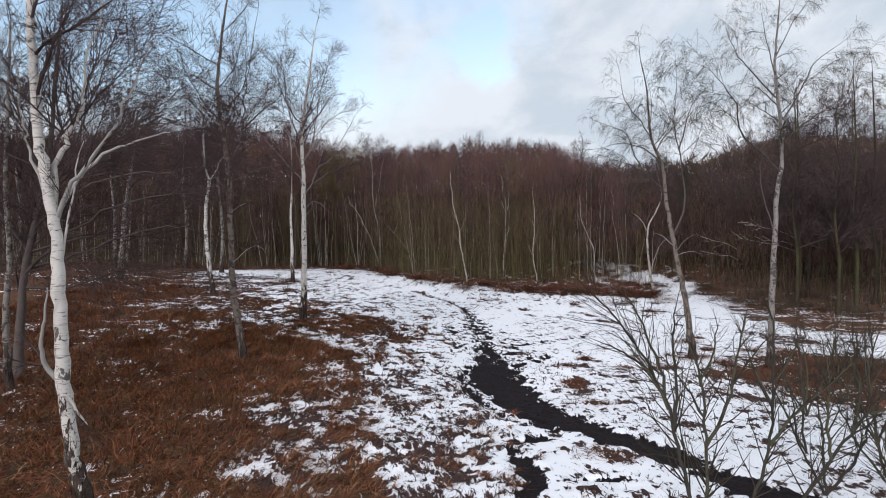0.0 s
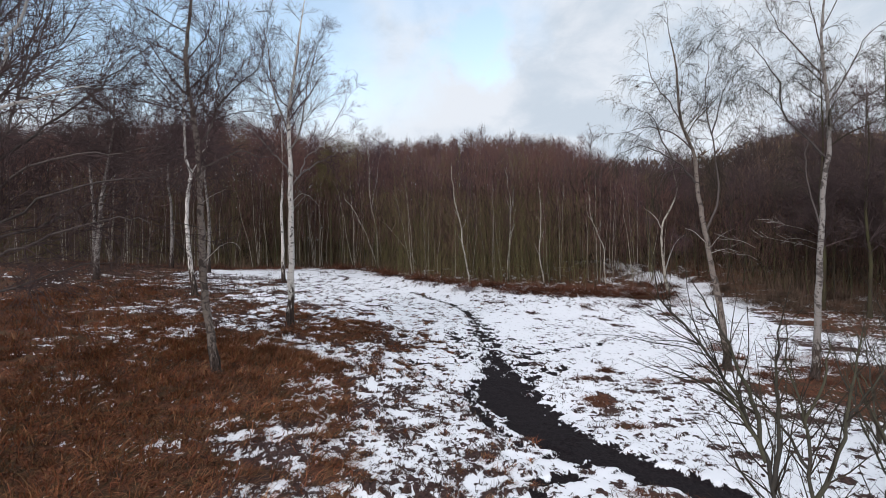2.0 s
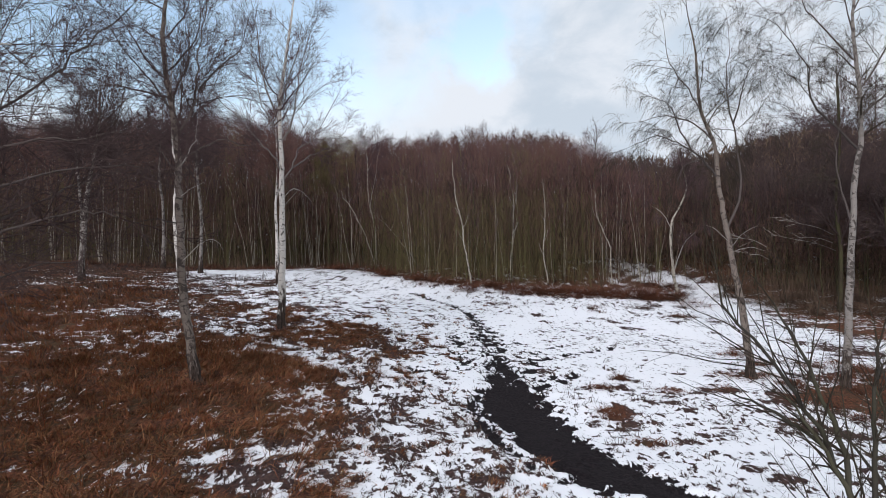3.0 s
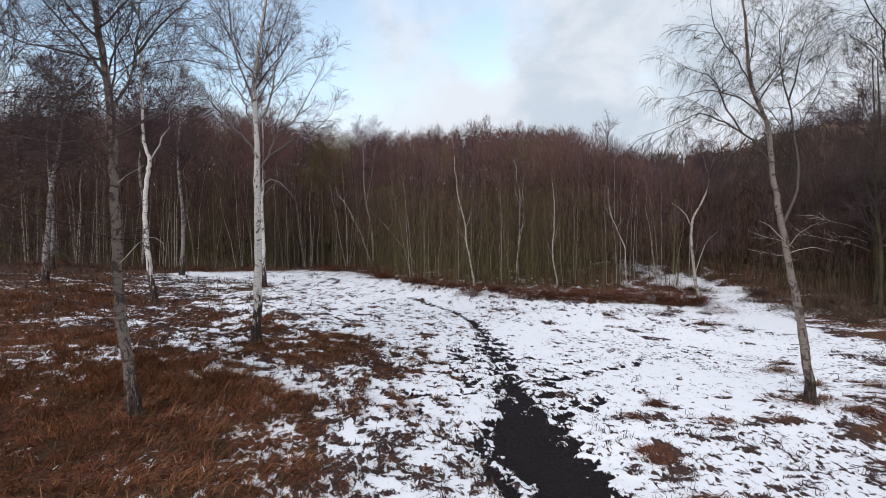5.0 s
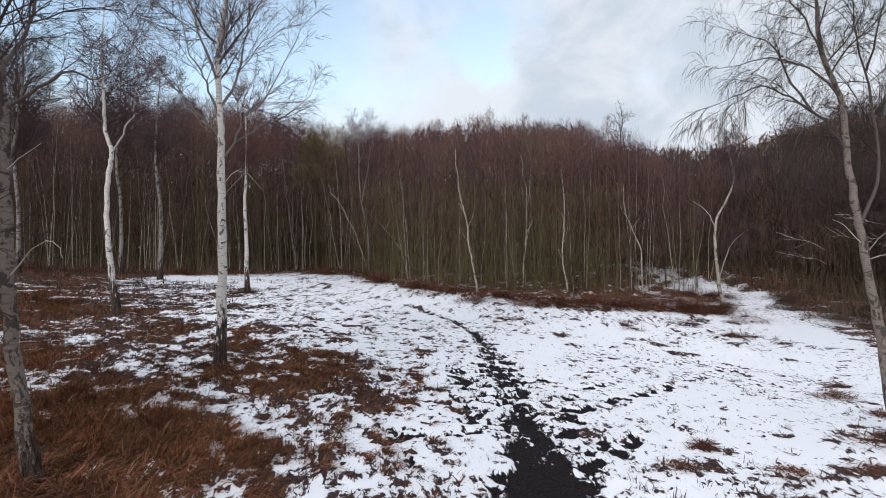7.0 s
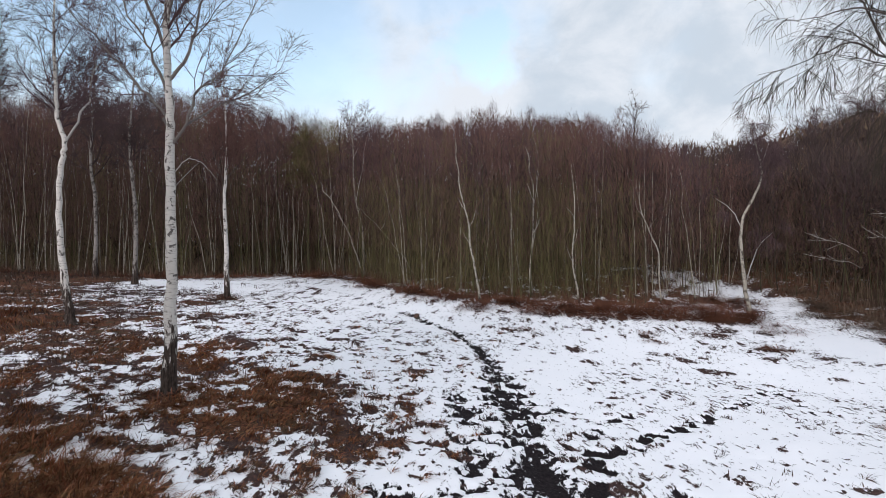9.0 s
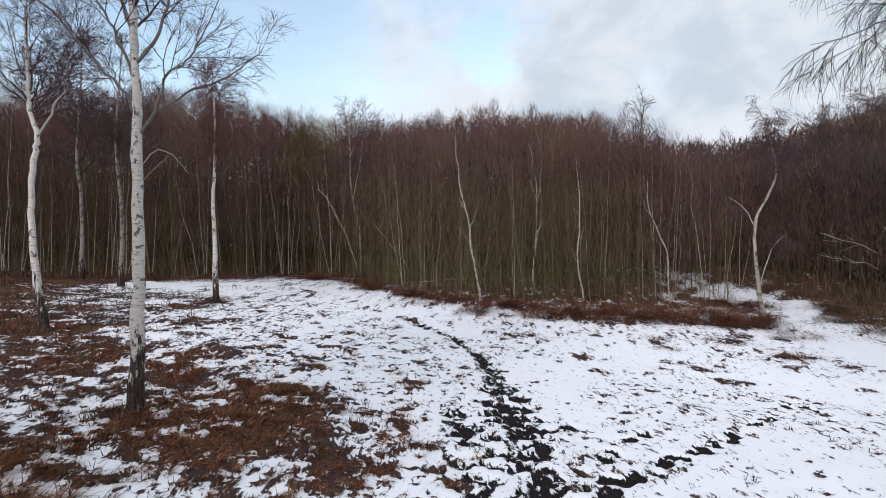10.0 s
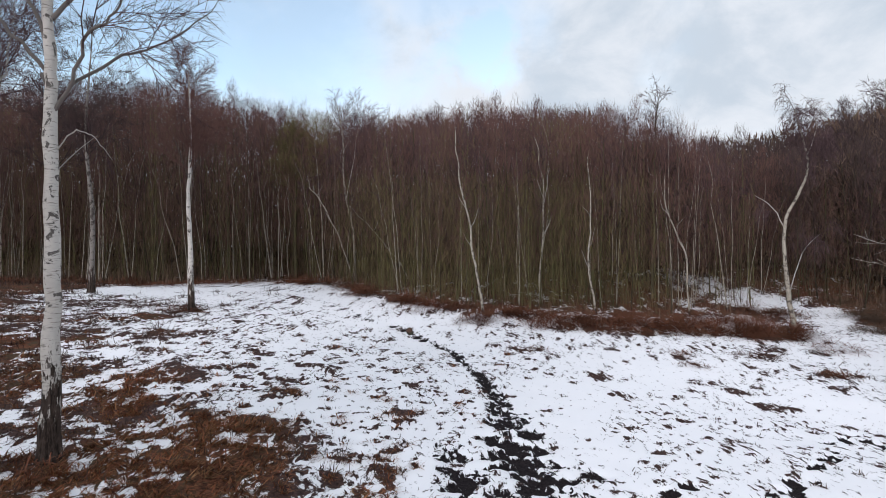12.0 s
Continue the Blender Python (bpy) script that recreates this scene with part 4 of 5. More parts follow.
# ------------------------------------------------------------------ the wood
def wood_tree(name, label, h, radius, seed, bark, twig, bare=0.45, forks=1, twigs=70, group="trees of the wood", lean=0.045, reach=0.12, crook=0.12):
    """A drawn-up young tree of the thicket: one to three crooked stems, twigs in the upper half."""
    rng = random.Random(seed)
    root = thing(name, (0, 0, 0), label, "tree", group)
    spec = dict(levels=2, pull=(0.05, 0.03, 0.0), wander=0.16, per_metre=(5.5, 8.0), ratio=0.5, least=0.26, angle=(20, 52), fine=0.0058, far=True)
    crown = Mesh()
    for s in range(forks):
        a = rng.uniform(0, 6.28)
        out = Vector((math.cos(a), math.sin(a), 0))
        hh = h * (1 if s == 0 else rng.uniform(0.7, 0.95))
        pts = [Vector((0, 0, -0.1)) + out * 0.06 * s]
        bend = Vector((0, 0, 0))
        for k in range(1, 8):
            f = k / 7
            bend += Vector((rng.gauss(0, crook), rng.gauss(0, crook), 0))
            pts.append(out * (lean * hh * f * rng.uniform(0.6, 1.3) + 0.1 * s) + bend * (0.5 + 0.5 * f) + Vector((0, 0, hh * f)))
        line = curve(pts, 2)
        r = radius * (1 if s == 0 else 0.75)
        n = len(line) - 1
        stem = Mesh()
        stem.tube(line, [r * (1 - 0.80 * (i / n)) for i in range(n + 1)], 5)
        part("trunk", stem, bark, root)
        for k in range(twigs // forks):
            f = bare + (1 - bare) * rng.random() ** 0.75
            i = min(n, int(f * n))
            a = rng.uniform(0, 6.28)
            lift = radians(rng.uniform(15, 62))
            d = Vector((math.cos(a) * math.cos(lift), math.sin(a) * math.cos(lift), math.sin(lift)))
            grow(crown, line[i] + (line[min(n, i + 1)] - line[i]) * rng.random(), d, h * rng.uniform(0.6, 1.1) * reach * (1.3 - 0.75 * f), 0.011, 1, rng, spec)
        for k in range(5):
            f = rng.uniform(0.12, bare)
            i = min(n, int(f * n))
            a = rng.uniform(0, 6.28)
            grow(crown, line[i], Vector((math.cos(a), math.sin(a), rng.uniform(-0.1, 0.8))).normalized(), rng.uniform(0.4, 0.9), 0.010, 1, rng, spec)
    part("crown", crown, twig, root, "haze of fine bare twigs")
    return root


def canopy_top(x, y):
    """Height above sea of the twig tips, lower towards the edge of the wood."""
    z = 3.0 + 0.238 * (y - 13.6)
    z = z * (1 - 0.17 * step(9, 13, x) * step(23, 19, x)) * (1 + 0.17 * step(-8, -16, x))
    return np.minimum(z, 12.3 + 1.7 * step(-8, -16, x) - 1.9 * step(9, 15, x) * step(30, 23, x))


def plant(root, nominal, x, y, share, rng, first=False):
    z = height(x, y) - 0.02
    k = (float(canopy_top(x, y)) * share - z) / nominal
    w = (0.5 + 0.5 * k) * rng.uniform(0.42, 1.0)
    m = Matrix.LocRotScale((x, y, z), Euler((rng.gauss(0, 0.05), rng.gauss(0, 0.05), rng.uniform(0, 6.28))), Vector((w, w, k)))
    if first:
        root.matrix_basis = m
        return root
    return copy_thing(root, m)


def in_lane(x, y):
    return lane_distance(x, y) < 0.5


def build_wood():
    rng = random.Random(77)
    red, pale_red = "slim bare young birch with reddish twigs", "slim pale young birch with reddish twigs"
    kinds = [
        (wood_tree("birch_tree", red, 9.0, 0.036, 101, STEM, TWIG_RED, 0.50, 1, 34), 9.0, 4),
        (wood_tree("birch_tree", pale_red, 9.0, 0.046, 102, BIRCH_THIN, TWIG_RED, 0.55, 1, 32), 9.0, 3),
        (wood_tree("willow_tree", "bare twin-stemmed willow with reddish twigs", 9.0, 0.034, 103, STEM, TWIG_RED, 0.50, 2, 36), 9.0, 3),
        (wood_tree("willow_tree", "slender olive willow stems with bare twigs", 7.0, 0.028, 104, OLIVE_STEM, TWIG_OLIVE, 0.30, 3, 42, lean=0.05), 7.6, 3),
        (wood_tree("alder_tree", "thin dark bare alder of the thicket", 9.0, 0.038, 105, STEM_DARK, TWIG_RED, 0.50, 1, 34), 9.0, 7),
        (wood_tree("birch_tree", "pale forked birch of the wood's edge", 8.0, 0.038, 106, BIRCH_THIN, TWIG, 0.5, 2, 34, lean=0.06), 8.0, 2),
        (wood_tree("oak_tree", "dark bare tree with dense twiggy crown", 9.0, 0.060, 107, STEM_DARK, TWIG, 0.42, 1, 60, reach=0.17), 9.0, 3),
        (wood_tree("birch_tree", "crooked pale birch sapling of the thicket", 8.5, 0.032, 108, BIRCH_THIN, TWIG_RED, 0.5, 1, 28, lean=0.10, crook=0.16), 8.5, 2),
        (wood_tree("willow_tree", "slender olive willow stems with bare twigs", 8.0, 0.024, 109, OLIVE_STEM, TWIG_OLIVE, 0.42, 2, 34, lean=0.03, crook=0.07), 8.4, 2),
    ]
    deck = [(k, h) for k, h, n in kinds for _ in range(n)]
    used, spots = set(), []
    while len(spots) < 560:
        x = rng.uniform(-33, 34)
        e = float(wood_edge(x))
        y = e + (rng.uniform(0, 1.5) if rng.random() < 0.38 else 1.0 + 9.0 * rng.random() ** 1.5)
        if abs(x) > 0.80 * y + 1 or in_lane(x, y) or any((x - a) ** 2 + (y - b) ** 2 < 0.10 for a, b in spots):
            continue
        clump = float(fbm(np.array([x * 0.8]), np.array([y * 0.8]), 44, 2)[0])
        if rng.random() > 0.25 + 2.2 * max(0.0, clump - 0.3):
            continue
        spots.append((x, y))
        root, nominal = rng.choice(deck)
        if -5 < x < 8.5 and rng.random() < 0.46:
            root, nominal, _ = rng.choice((kinds[3], kinds[8], kinds[8]))
        elif x > 14.5:
            root, nominal, _ = rng.choice((kinds[4], kinds[6], kinds[4], kinds[0]))
        elif (y - e) < 2.5 and rng.random() < (0.30 if x > 9 else 0.50):
            root, nominal, _ = rng.choice((kinds[1], kinds[5], kinds[7], kinds[1], kinds[7], kinds[2]))
        first = root not in used
        used.add(root)
        plant(root, nominal, x, y, rng.uniform(0.70, 0.92), rng, first)

    # dark trunks that stand in the snow of the lane
    for x, y, k in ((13.9, 41.8, 4), (14.3, 42.2, 4), (14.6, 41.6, 6), (15.2, 42.0, 4), (15.5, 42.6, 4), (15.1, 38.9, 6), (16.3, 40.4, 6), (12.0, 41.2, 4), (12.4, 39.8, 4), (11.2, 40.0, 0), (16.9, 41.2, 4), (18.0, 39.6, 6), (17.4, 38.6, 4), (12.9, 44.5, 4), (13.4, 45.4, 6), (11.9, 44.0, 4)):
        root, nominal, _ = kinds[k]
        first = root not in used
        used.add(root)
        plant(root, nominal, x, y, rng.uniform(0.75, 0.92), rng, first)

    # single trees that stand out along the edge
    thin = dict(UPRIGHT, fine=0.0045, per_metre=(4.0, 6.0, 8.0))

    def pole(label, trunk, radius, seed, bark, twig, limbs=(), auto=(10, 4.5, 8, 1.2)):
        # kinks and a few side shoots low down
        kink = random.Random(seed)
        line = curve(trunk, 3)
        line = [p + Vector((kink.gauss(0, 0.035), kink.gauss(0, 0.035), 0)) if 0 < i < len(line) - 1 else p for i, p in enumerate(line)]
        limbs = list(limbs)
        for k in range(3):
            i = kink.randrange(4, len(line) - 2)
            a = kink.choice((-1, 1))
            limbs.append([line[i], line[i] + Vector((0.14 * a, kink.gauss(0, 0.15), 0.22)), line[i] + Vector((0.3 * a, kink.gauss(0, 0.2), 0.5 + 0.4 * kink.random()))])
        return tree("birch_tree", label, line, radius, limbs, auto, thin, seed, bark, LIMB_PALE, twig, flare=1.2)
    pole("tall pale birch standing above the thicket", [(-4.70, 44.2, 1.27), (-4.77, 44.2, 4.28), (-5.13, 44.2, 6.39), (-5.18, 44.2, 8.80), (-5.48, 44.2, 10.6)], 0.07, 201, BIRCH_THIN, TWIG, [[(-5.05, 44.2, 5.7), (-4.65, 44.3, 7.89), (-4.28, 44.3, 10.0)]], (26, 5.5, 9.6, 1.3))
    pole("white leaning stem at the wood's edge", [(1.41, 35.1, 0.7), (1.19, 35.1, 2.38), (0.85, 35.1, 4.44), (0.61, 35.1, 6.09), (0.49, 35.1, 7.43)], 0.05, 202, BIRCH_THIN, TWIG_RED, (), (6, 5.2, 7.0, 0.8))
    pole("white slender birch at the wood's edge", [(3.66, 36.8, 0.5), (3.82, 36.8, 2.72), (3.95, 36.8, 4.94), (3.82, 36.8, 6.72), (3.62, 36.8, 7.30)], 0.046, 203, BIRCH_THIN, TWIG_RED, [[(3.9, 36.8, 4.4), (4.15, 36.8, 5.8), (4.2, 36.8, 6.8)]], (6, 5.0, 7.0, 0.8))
    pole("pale crooked stem at the wood's edge", [(5.74, 36.0, 0.6), (5.54, 36.0, 1.85), (5.45, 36.0, 2.92), (5.6, 36.0, 4.6), (5.5, 36.0, 6.4)], 0.042, 204, BIRCH_THIN, TWIG_RED, (), (7, 3.6, 6.0, 0.8))
    pole("pale leaning stem at the wood's edge", [(9.30, 36.0, 0.5), (9.18, 36.0, 2.21), (8.98, 36.0, 3.07), (8.5, 36.0, 4.2), (8.4, 36.0, 5.6)], 0.04, 205, BIRCH_THIN, TWIG_RED, (), (7, 2.4, 5.0, 0.9))
    pole("tall slim birch rising above the thicket", [(9.0, 39.4, 0.6), (9.1, 39.4, 3.5), (9.2, 39.4, 6.0), (9.35, 39.4, 8.2), (9.4, 39.4, 9.6)], 0.06, 206, STEM, TWIG, (), (30, 5.5, 9.2, 1.2))
    for n, pts in enumerate(([(-4.6, 43.6, 1.3), (-4.95, 43.6, 2.4), (-5.72, 43.6, 4.5), (-6.5, 43.6, 5.8), (-6.95, 43.6, 6.7)], [(-1.6, 43.8, 1.2), (-2.86, 43.8, 3.0), (-4.0, 43.8, 4.35), (-4.85, 43.8, 5.25)])):
        pole("leaning bare stem caught in the thicket", pts, 0.04, 210 + n, BIRCH_THIN, TWIG, (), (3, 3.5, 5.5, 0.6))
    tree("willow_tree", "yellow-green willow crown above the thicket", [(-8.6, 47.5, 1.3), (-8.6, 47.5, 4.0), (-8.5, 47.5, 7.0), (-8.5, 47.5, 10.0)], 0.09, (), (34, 5.0, 9.9, 2.0), dict(UPRIGHT, fine=0.007, per_metre=(5.0, 7.0, 8.0)), 221, STEM, STEM, TWIG_OLIVE, category="tree", flare=1.2)


build_wood()


def ribbons(name, mat, label, category, x, y, z, heading, lean, length, width, droop, any_side=False):
    """Many thin stalks in one mesh: each a bent, tapering blade of three joints."""
    n = len(x)
    hx, hy = np.cos(heading), np.sin(heading)
    turn = heading * 7.3 if any_side else heading
    sx, sy = -np.sin(turn), np.cos(turn)
    v = np.zeros((n, 5, 3))
    for k, (f, w) in enumerate(((0.0, 1.0), (0.55, 0.75), (1.0, 0.0))):
        out = length * (np.sin(lean) * f + droop * f * f * 0.5)
        up = length * (np.cos(lean) * f - droop * f * f * 0.45)
        cx, cy, cz = x + hx * out, y + hy * out, z + up
        if k < 2:
            v[:, 2 * k] = np.stack([cx - sx * width * w, cy - sy * width * w, cz], 1)
            v[:, 2 * k + 1] = np.stack([cx + sx * width * w, cy + sy * width * w, cz], 1)
        else:
            v[:, 4] = np.stack([cx, cy, cz], 1)
    b = np.arange(n) * 5
    quads = np.stack([b, b + 1, b + 3, b + 2], 1).tolist()
    tris = np.stack([b + 2, b + 3, b + 4], 1).tolist()
    me = bpy.data.meshes.new(name)
    me.from_pydata(v.reshape(-1, 3).tolist(), [], quads + tris)
    me.materials.append(mat)
    return tagged(new(name, me), label, category, "", "stuff")


def needles(rng, name, mat, label, foot, way_up, ln, w):
    """Very many straight twigs in one mesh, each a thin sliver."""
    n = len(foot)
    side = rng.uniform(0, 6.28, n)
    tip = foot + way_up * ln[:, None]
    half = np.stack([np.cos(side), np.sin(side), 0 * side], 1) * (w * rng.uniform(0.6, 1.3, n))[:, None]
    v = np.stack([foot - half, foot + half, tip], 1).reshape(-1, 3)
    me = bpy.data.meshes.new(name)
    me.vertices.add(3 * n)
    me.vertices.foreach_set("co", v.ravel().astype(np.float32))
    me.loops.add(3 * n)
    me.loops.foreach_set("vertex_index", np.arange(3 * n, dtype=np.int32))
    me.polygons.add(n)
    me.polygons.foreach_set("loop_start", np.arange(0, 3 * n, 3, dtype=np.int32))
    me.update(calc_edges=True)
    me.materials.append(mat)
    tagged(new(name, me), label, "woodland", "", "stuff")


def far_wood():
    """The wood beyond its first rows, too dense to count: stems, brush and canopy."""
    rng = np.random.default_rng(5)
    n = 1500
    x = rng.uniform(-62, 62, n)
    y = wood_edge(x) + 1.5 + 26 * rng.random(n)
    keep = (np.abs(x) < 0.82 * y + 2) & ~in_lane(x, y)
    stems = Mesh()
    for px, py, a, b, s in zip(x[keep], y[keep], rng.normal(0, 0.35, n), rng.normal(0, 0.35, n), rng.uniform(0.62, 0.92, n)):
        z = float(land(px, py)) - 0.1
        h = float(canopy_top(px, py)) * s - z
        r = 0.022 + 0.03 * (s - 0.6)
        stems.tube([Vector((px, py, z)), Vector((px + a * 0.4, py + b * 0.4, z + h * 0.5)), Vector((px + a, py + b, z + h))], [r, r * 0.75, r * 0.3], 3)
    tagged(new("woodland_stems", stems.data("woodland_stems", STEM_DARK)), "dense dark stems deep in the wood", "woodland", "", "stuff")
    for name, mat, label, n, lo, hi, shallow, deep, w in (
            ("woodland_twigs", TWIG_RED, "reddish-brown twigs between the crowns", 110000, 0.20, 0.80, 1.8, 9, 0.0060),
            ("woodland_twigs", TWIG, "brown twigs between the crowns", 80000, 0.20, 0.80, 3.0, 12, 0.0065),
            ("woodland_twigs", TWIG_RED, "fine reddish twigs along the wood's edge", 110000, 0.22, 0.88, -0.6, 2.6, 0.0042),
            ("woodland_brush", BRUSH, "fine brown saplings along the wood's edge", 45000, 0.04, 0.60, -0.3, 3.0, 0.0045),
            ("woodland_brush", TWIG_OLIVE, "olive saplings along the wood's edge", 90000, 0.04, 0.62, -0.3, 2.4, 0.0048),
            ("woodland_brush", TWIG_OLIVE, "olive sapling stems in the wood", 90000, 0.05, 0.66, 0.3, 6, 0.006),
            ("woodland_brush", BRUSH, "distant wood behind the thicket", 90000, 0.0, 0.97, 14.0, 30, 0.10),
            ("woodland_brush", BRUSH, "far depth of the wood", 36000, 0.0, 0.80, 32.0, 60, 0.25),
            ("woodland_brush", BRUSH_DARK, "darker brush filling the right part of the wood", 90000, 0.0, 0.80, 4.0, 15, 0.05),
            ("woodland_brush", BRUSH, "dark brush deep in the wood", 220000, 0.0, 0.88, 5.0, 20, 0.021)):
        x = rng.uniform(-60, 60, n)
        y = wood_edge(x) + shallow + (deep - shallow) * rng.random(n)
        keep = np.abs(x) < 0.80 * y + 2
        if mat == TWIG_OLIVE:
            keep &= rng.random(n) < 0.25 + 0.75 * step(10, 6, x) - 0.2 * step(-3, -6, x)
        if shallow == -0.6:
            keep &= rng.random(n) < 0.30 + 0.70 * step(-1, -7, x)
        if shallow == -0.3:
            middle = step(-7, -3, x) * step(10, 7, x)
            keep &= rng.random(n) < (middle if mat == TWIG_OLIVE else 1 - 0.8 * middle)
        # wide, darker slivers close the gaps, thickest towards the right
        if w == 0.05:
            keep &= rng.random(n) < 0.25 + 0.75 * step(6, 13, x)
        x, y = x[keep], y[keep]
        n = len(x)
        g = land(x, y)
        z = g + (canopy_top(x, y) - g) * (lo + (hi - lo) * rng.random(n) ** (0.9 if lo > 0.2 else 1.0 if deep > 10 else 1.35))
        keep = ~(in_lane(x, y) & (z < g + 1.6)) & ~((x > 8) & (x < 20) & (y < 42.5) & (z < g + 0.4))
        x, y, z, n = x[keep], y[keep], z[keep], int(keep.sum())
        ln = rng.uniform(0.28, 0.7, n) * (1.0 if lo > 0.2 else 1.7 if deep > 30 else 1.3)
        lean, head = rng.uniform(0.05, 1.25, n), rng.uniform(0, 6.28, n)
        way_up = np.stack([np.cos(head) * np.sin(lean), np.sin(head) * np.sin(lean), np.cos(lean)], 1)
        needles(rng, name, mat, label, np.stack([x, y, z], 1) - way_up * ln[:, None] * 0.5, way_up, ln, w)
    # the crowns of the canopy, each a dome of twig sprays
    feet, ways, girth = [[], [], [], []], [[], [], [], []], [[], [], [], []]
    for row in np.arange(1.5, 21, 1.15):
        for cx in np.arange(-46, 50, 1.2):
            cx2 = cx + rng.normal(0, 0.4)
            cy = float(wood_edge(cx2)) + row + rng.normal(0, 0.35)
            if abs(cx2) > 0.78 * cy + 1.5 or (in_lane(cx2, cy) and row < 4):
                continue
            swell = float(fbm(np.array([cx2 * 0.33]), np.array([cy * 0.33]), 33, 2)[0]) - 0.5
            plume = rng.random() < 0.06
            top = float(canopy_top(cx2, cy)) * (0.99 + 0.14 * swell + rng.uniform(-0.025, 0.02) + 0.06 * plume)
            r = rng.uniform(0.55, 0.75) if plume else rng.uniform(0.75, 1.35)
            deep = min(5.0 if row < 4 else 3.2, 0.55 * top)
            n = 620 if row < 4 else 430
            d = rng.normal(0, 1, (n, 3))
            d[:, 2] = np.abs(d[:, 2]) * 1.5 - 0.10
            d /= np.linalg.norm(d, axis=1)[:, None]
            out = rng.random(n) ** 0.30
            p = np.array([cx2, cy, top - deep]) + np.stack([d[:, 0] * r, d[:, 1] * r, np.sign(d[:, 2]) * np.abs(d[:, 2]) ** 0.6 * deep], 1) * out[:, None]
            w = d * np.array([0.65, 0.65, 0.35]) + np.array([0, 0, 0.62]) + rng.normal(0, 0.36, (n, 3))
            w /= np.linalg.norm(w, axis=1)[:, None]
            hue = rng.random() + 0.25 * (float(fbm(np.array([cx2 * 0.2]), np.array([cy * 0.2]), 36, 2)[0]) - 0.5)
            k = 3 if cx2 > 13.5 + 3 * rng.random() else 2 if (-9.9 < cx2 < -6.5 and row > 2 and rng.random() < 0.85) or hue > 0.97 else 0 if hue < 0.55 else 1
            feet[k].append(p)
            ways[k].append(w)
            girth[k].append(np.full(n, 0.0050 + 0.00026 * row))
    for k, (mat, label) in enumerate(((TWIG_RED, "crowns of reddish-brown bare twigs"), (TWIG, "crowns of purplish bare twigs"), (TWIG_OLIVE, "crowns of yellow-green bare twigs"), (TWIG_DARK, "crowns of dark brown bare twigs"))):
        p, w = np.concatenate(feet[k]), np.concatenate(ways[k])
        needles(rng, "woodland_canopy", mat, label, p - w * 0.28, w, rng.uniform(0.25, 0.62, len(p)), np.concatenate(girth[k]))


def surface(x, y):
    return land(x, y) + relief(x, y)[0]


def stalks(rng, cx, cy, per, radius, z_of=surface):
    """Stalk feet scattered round tuft centres."""
    n = len(cx)
    x = np.repeat(cx, per) + rng.normal(0, radius, n * per)
    y = np.repeat(cy, per) + rng.normal(0, radius, n * per)
    return x, y, z_of(x, y)


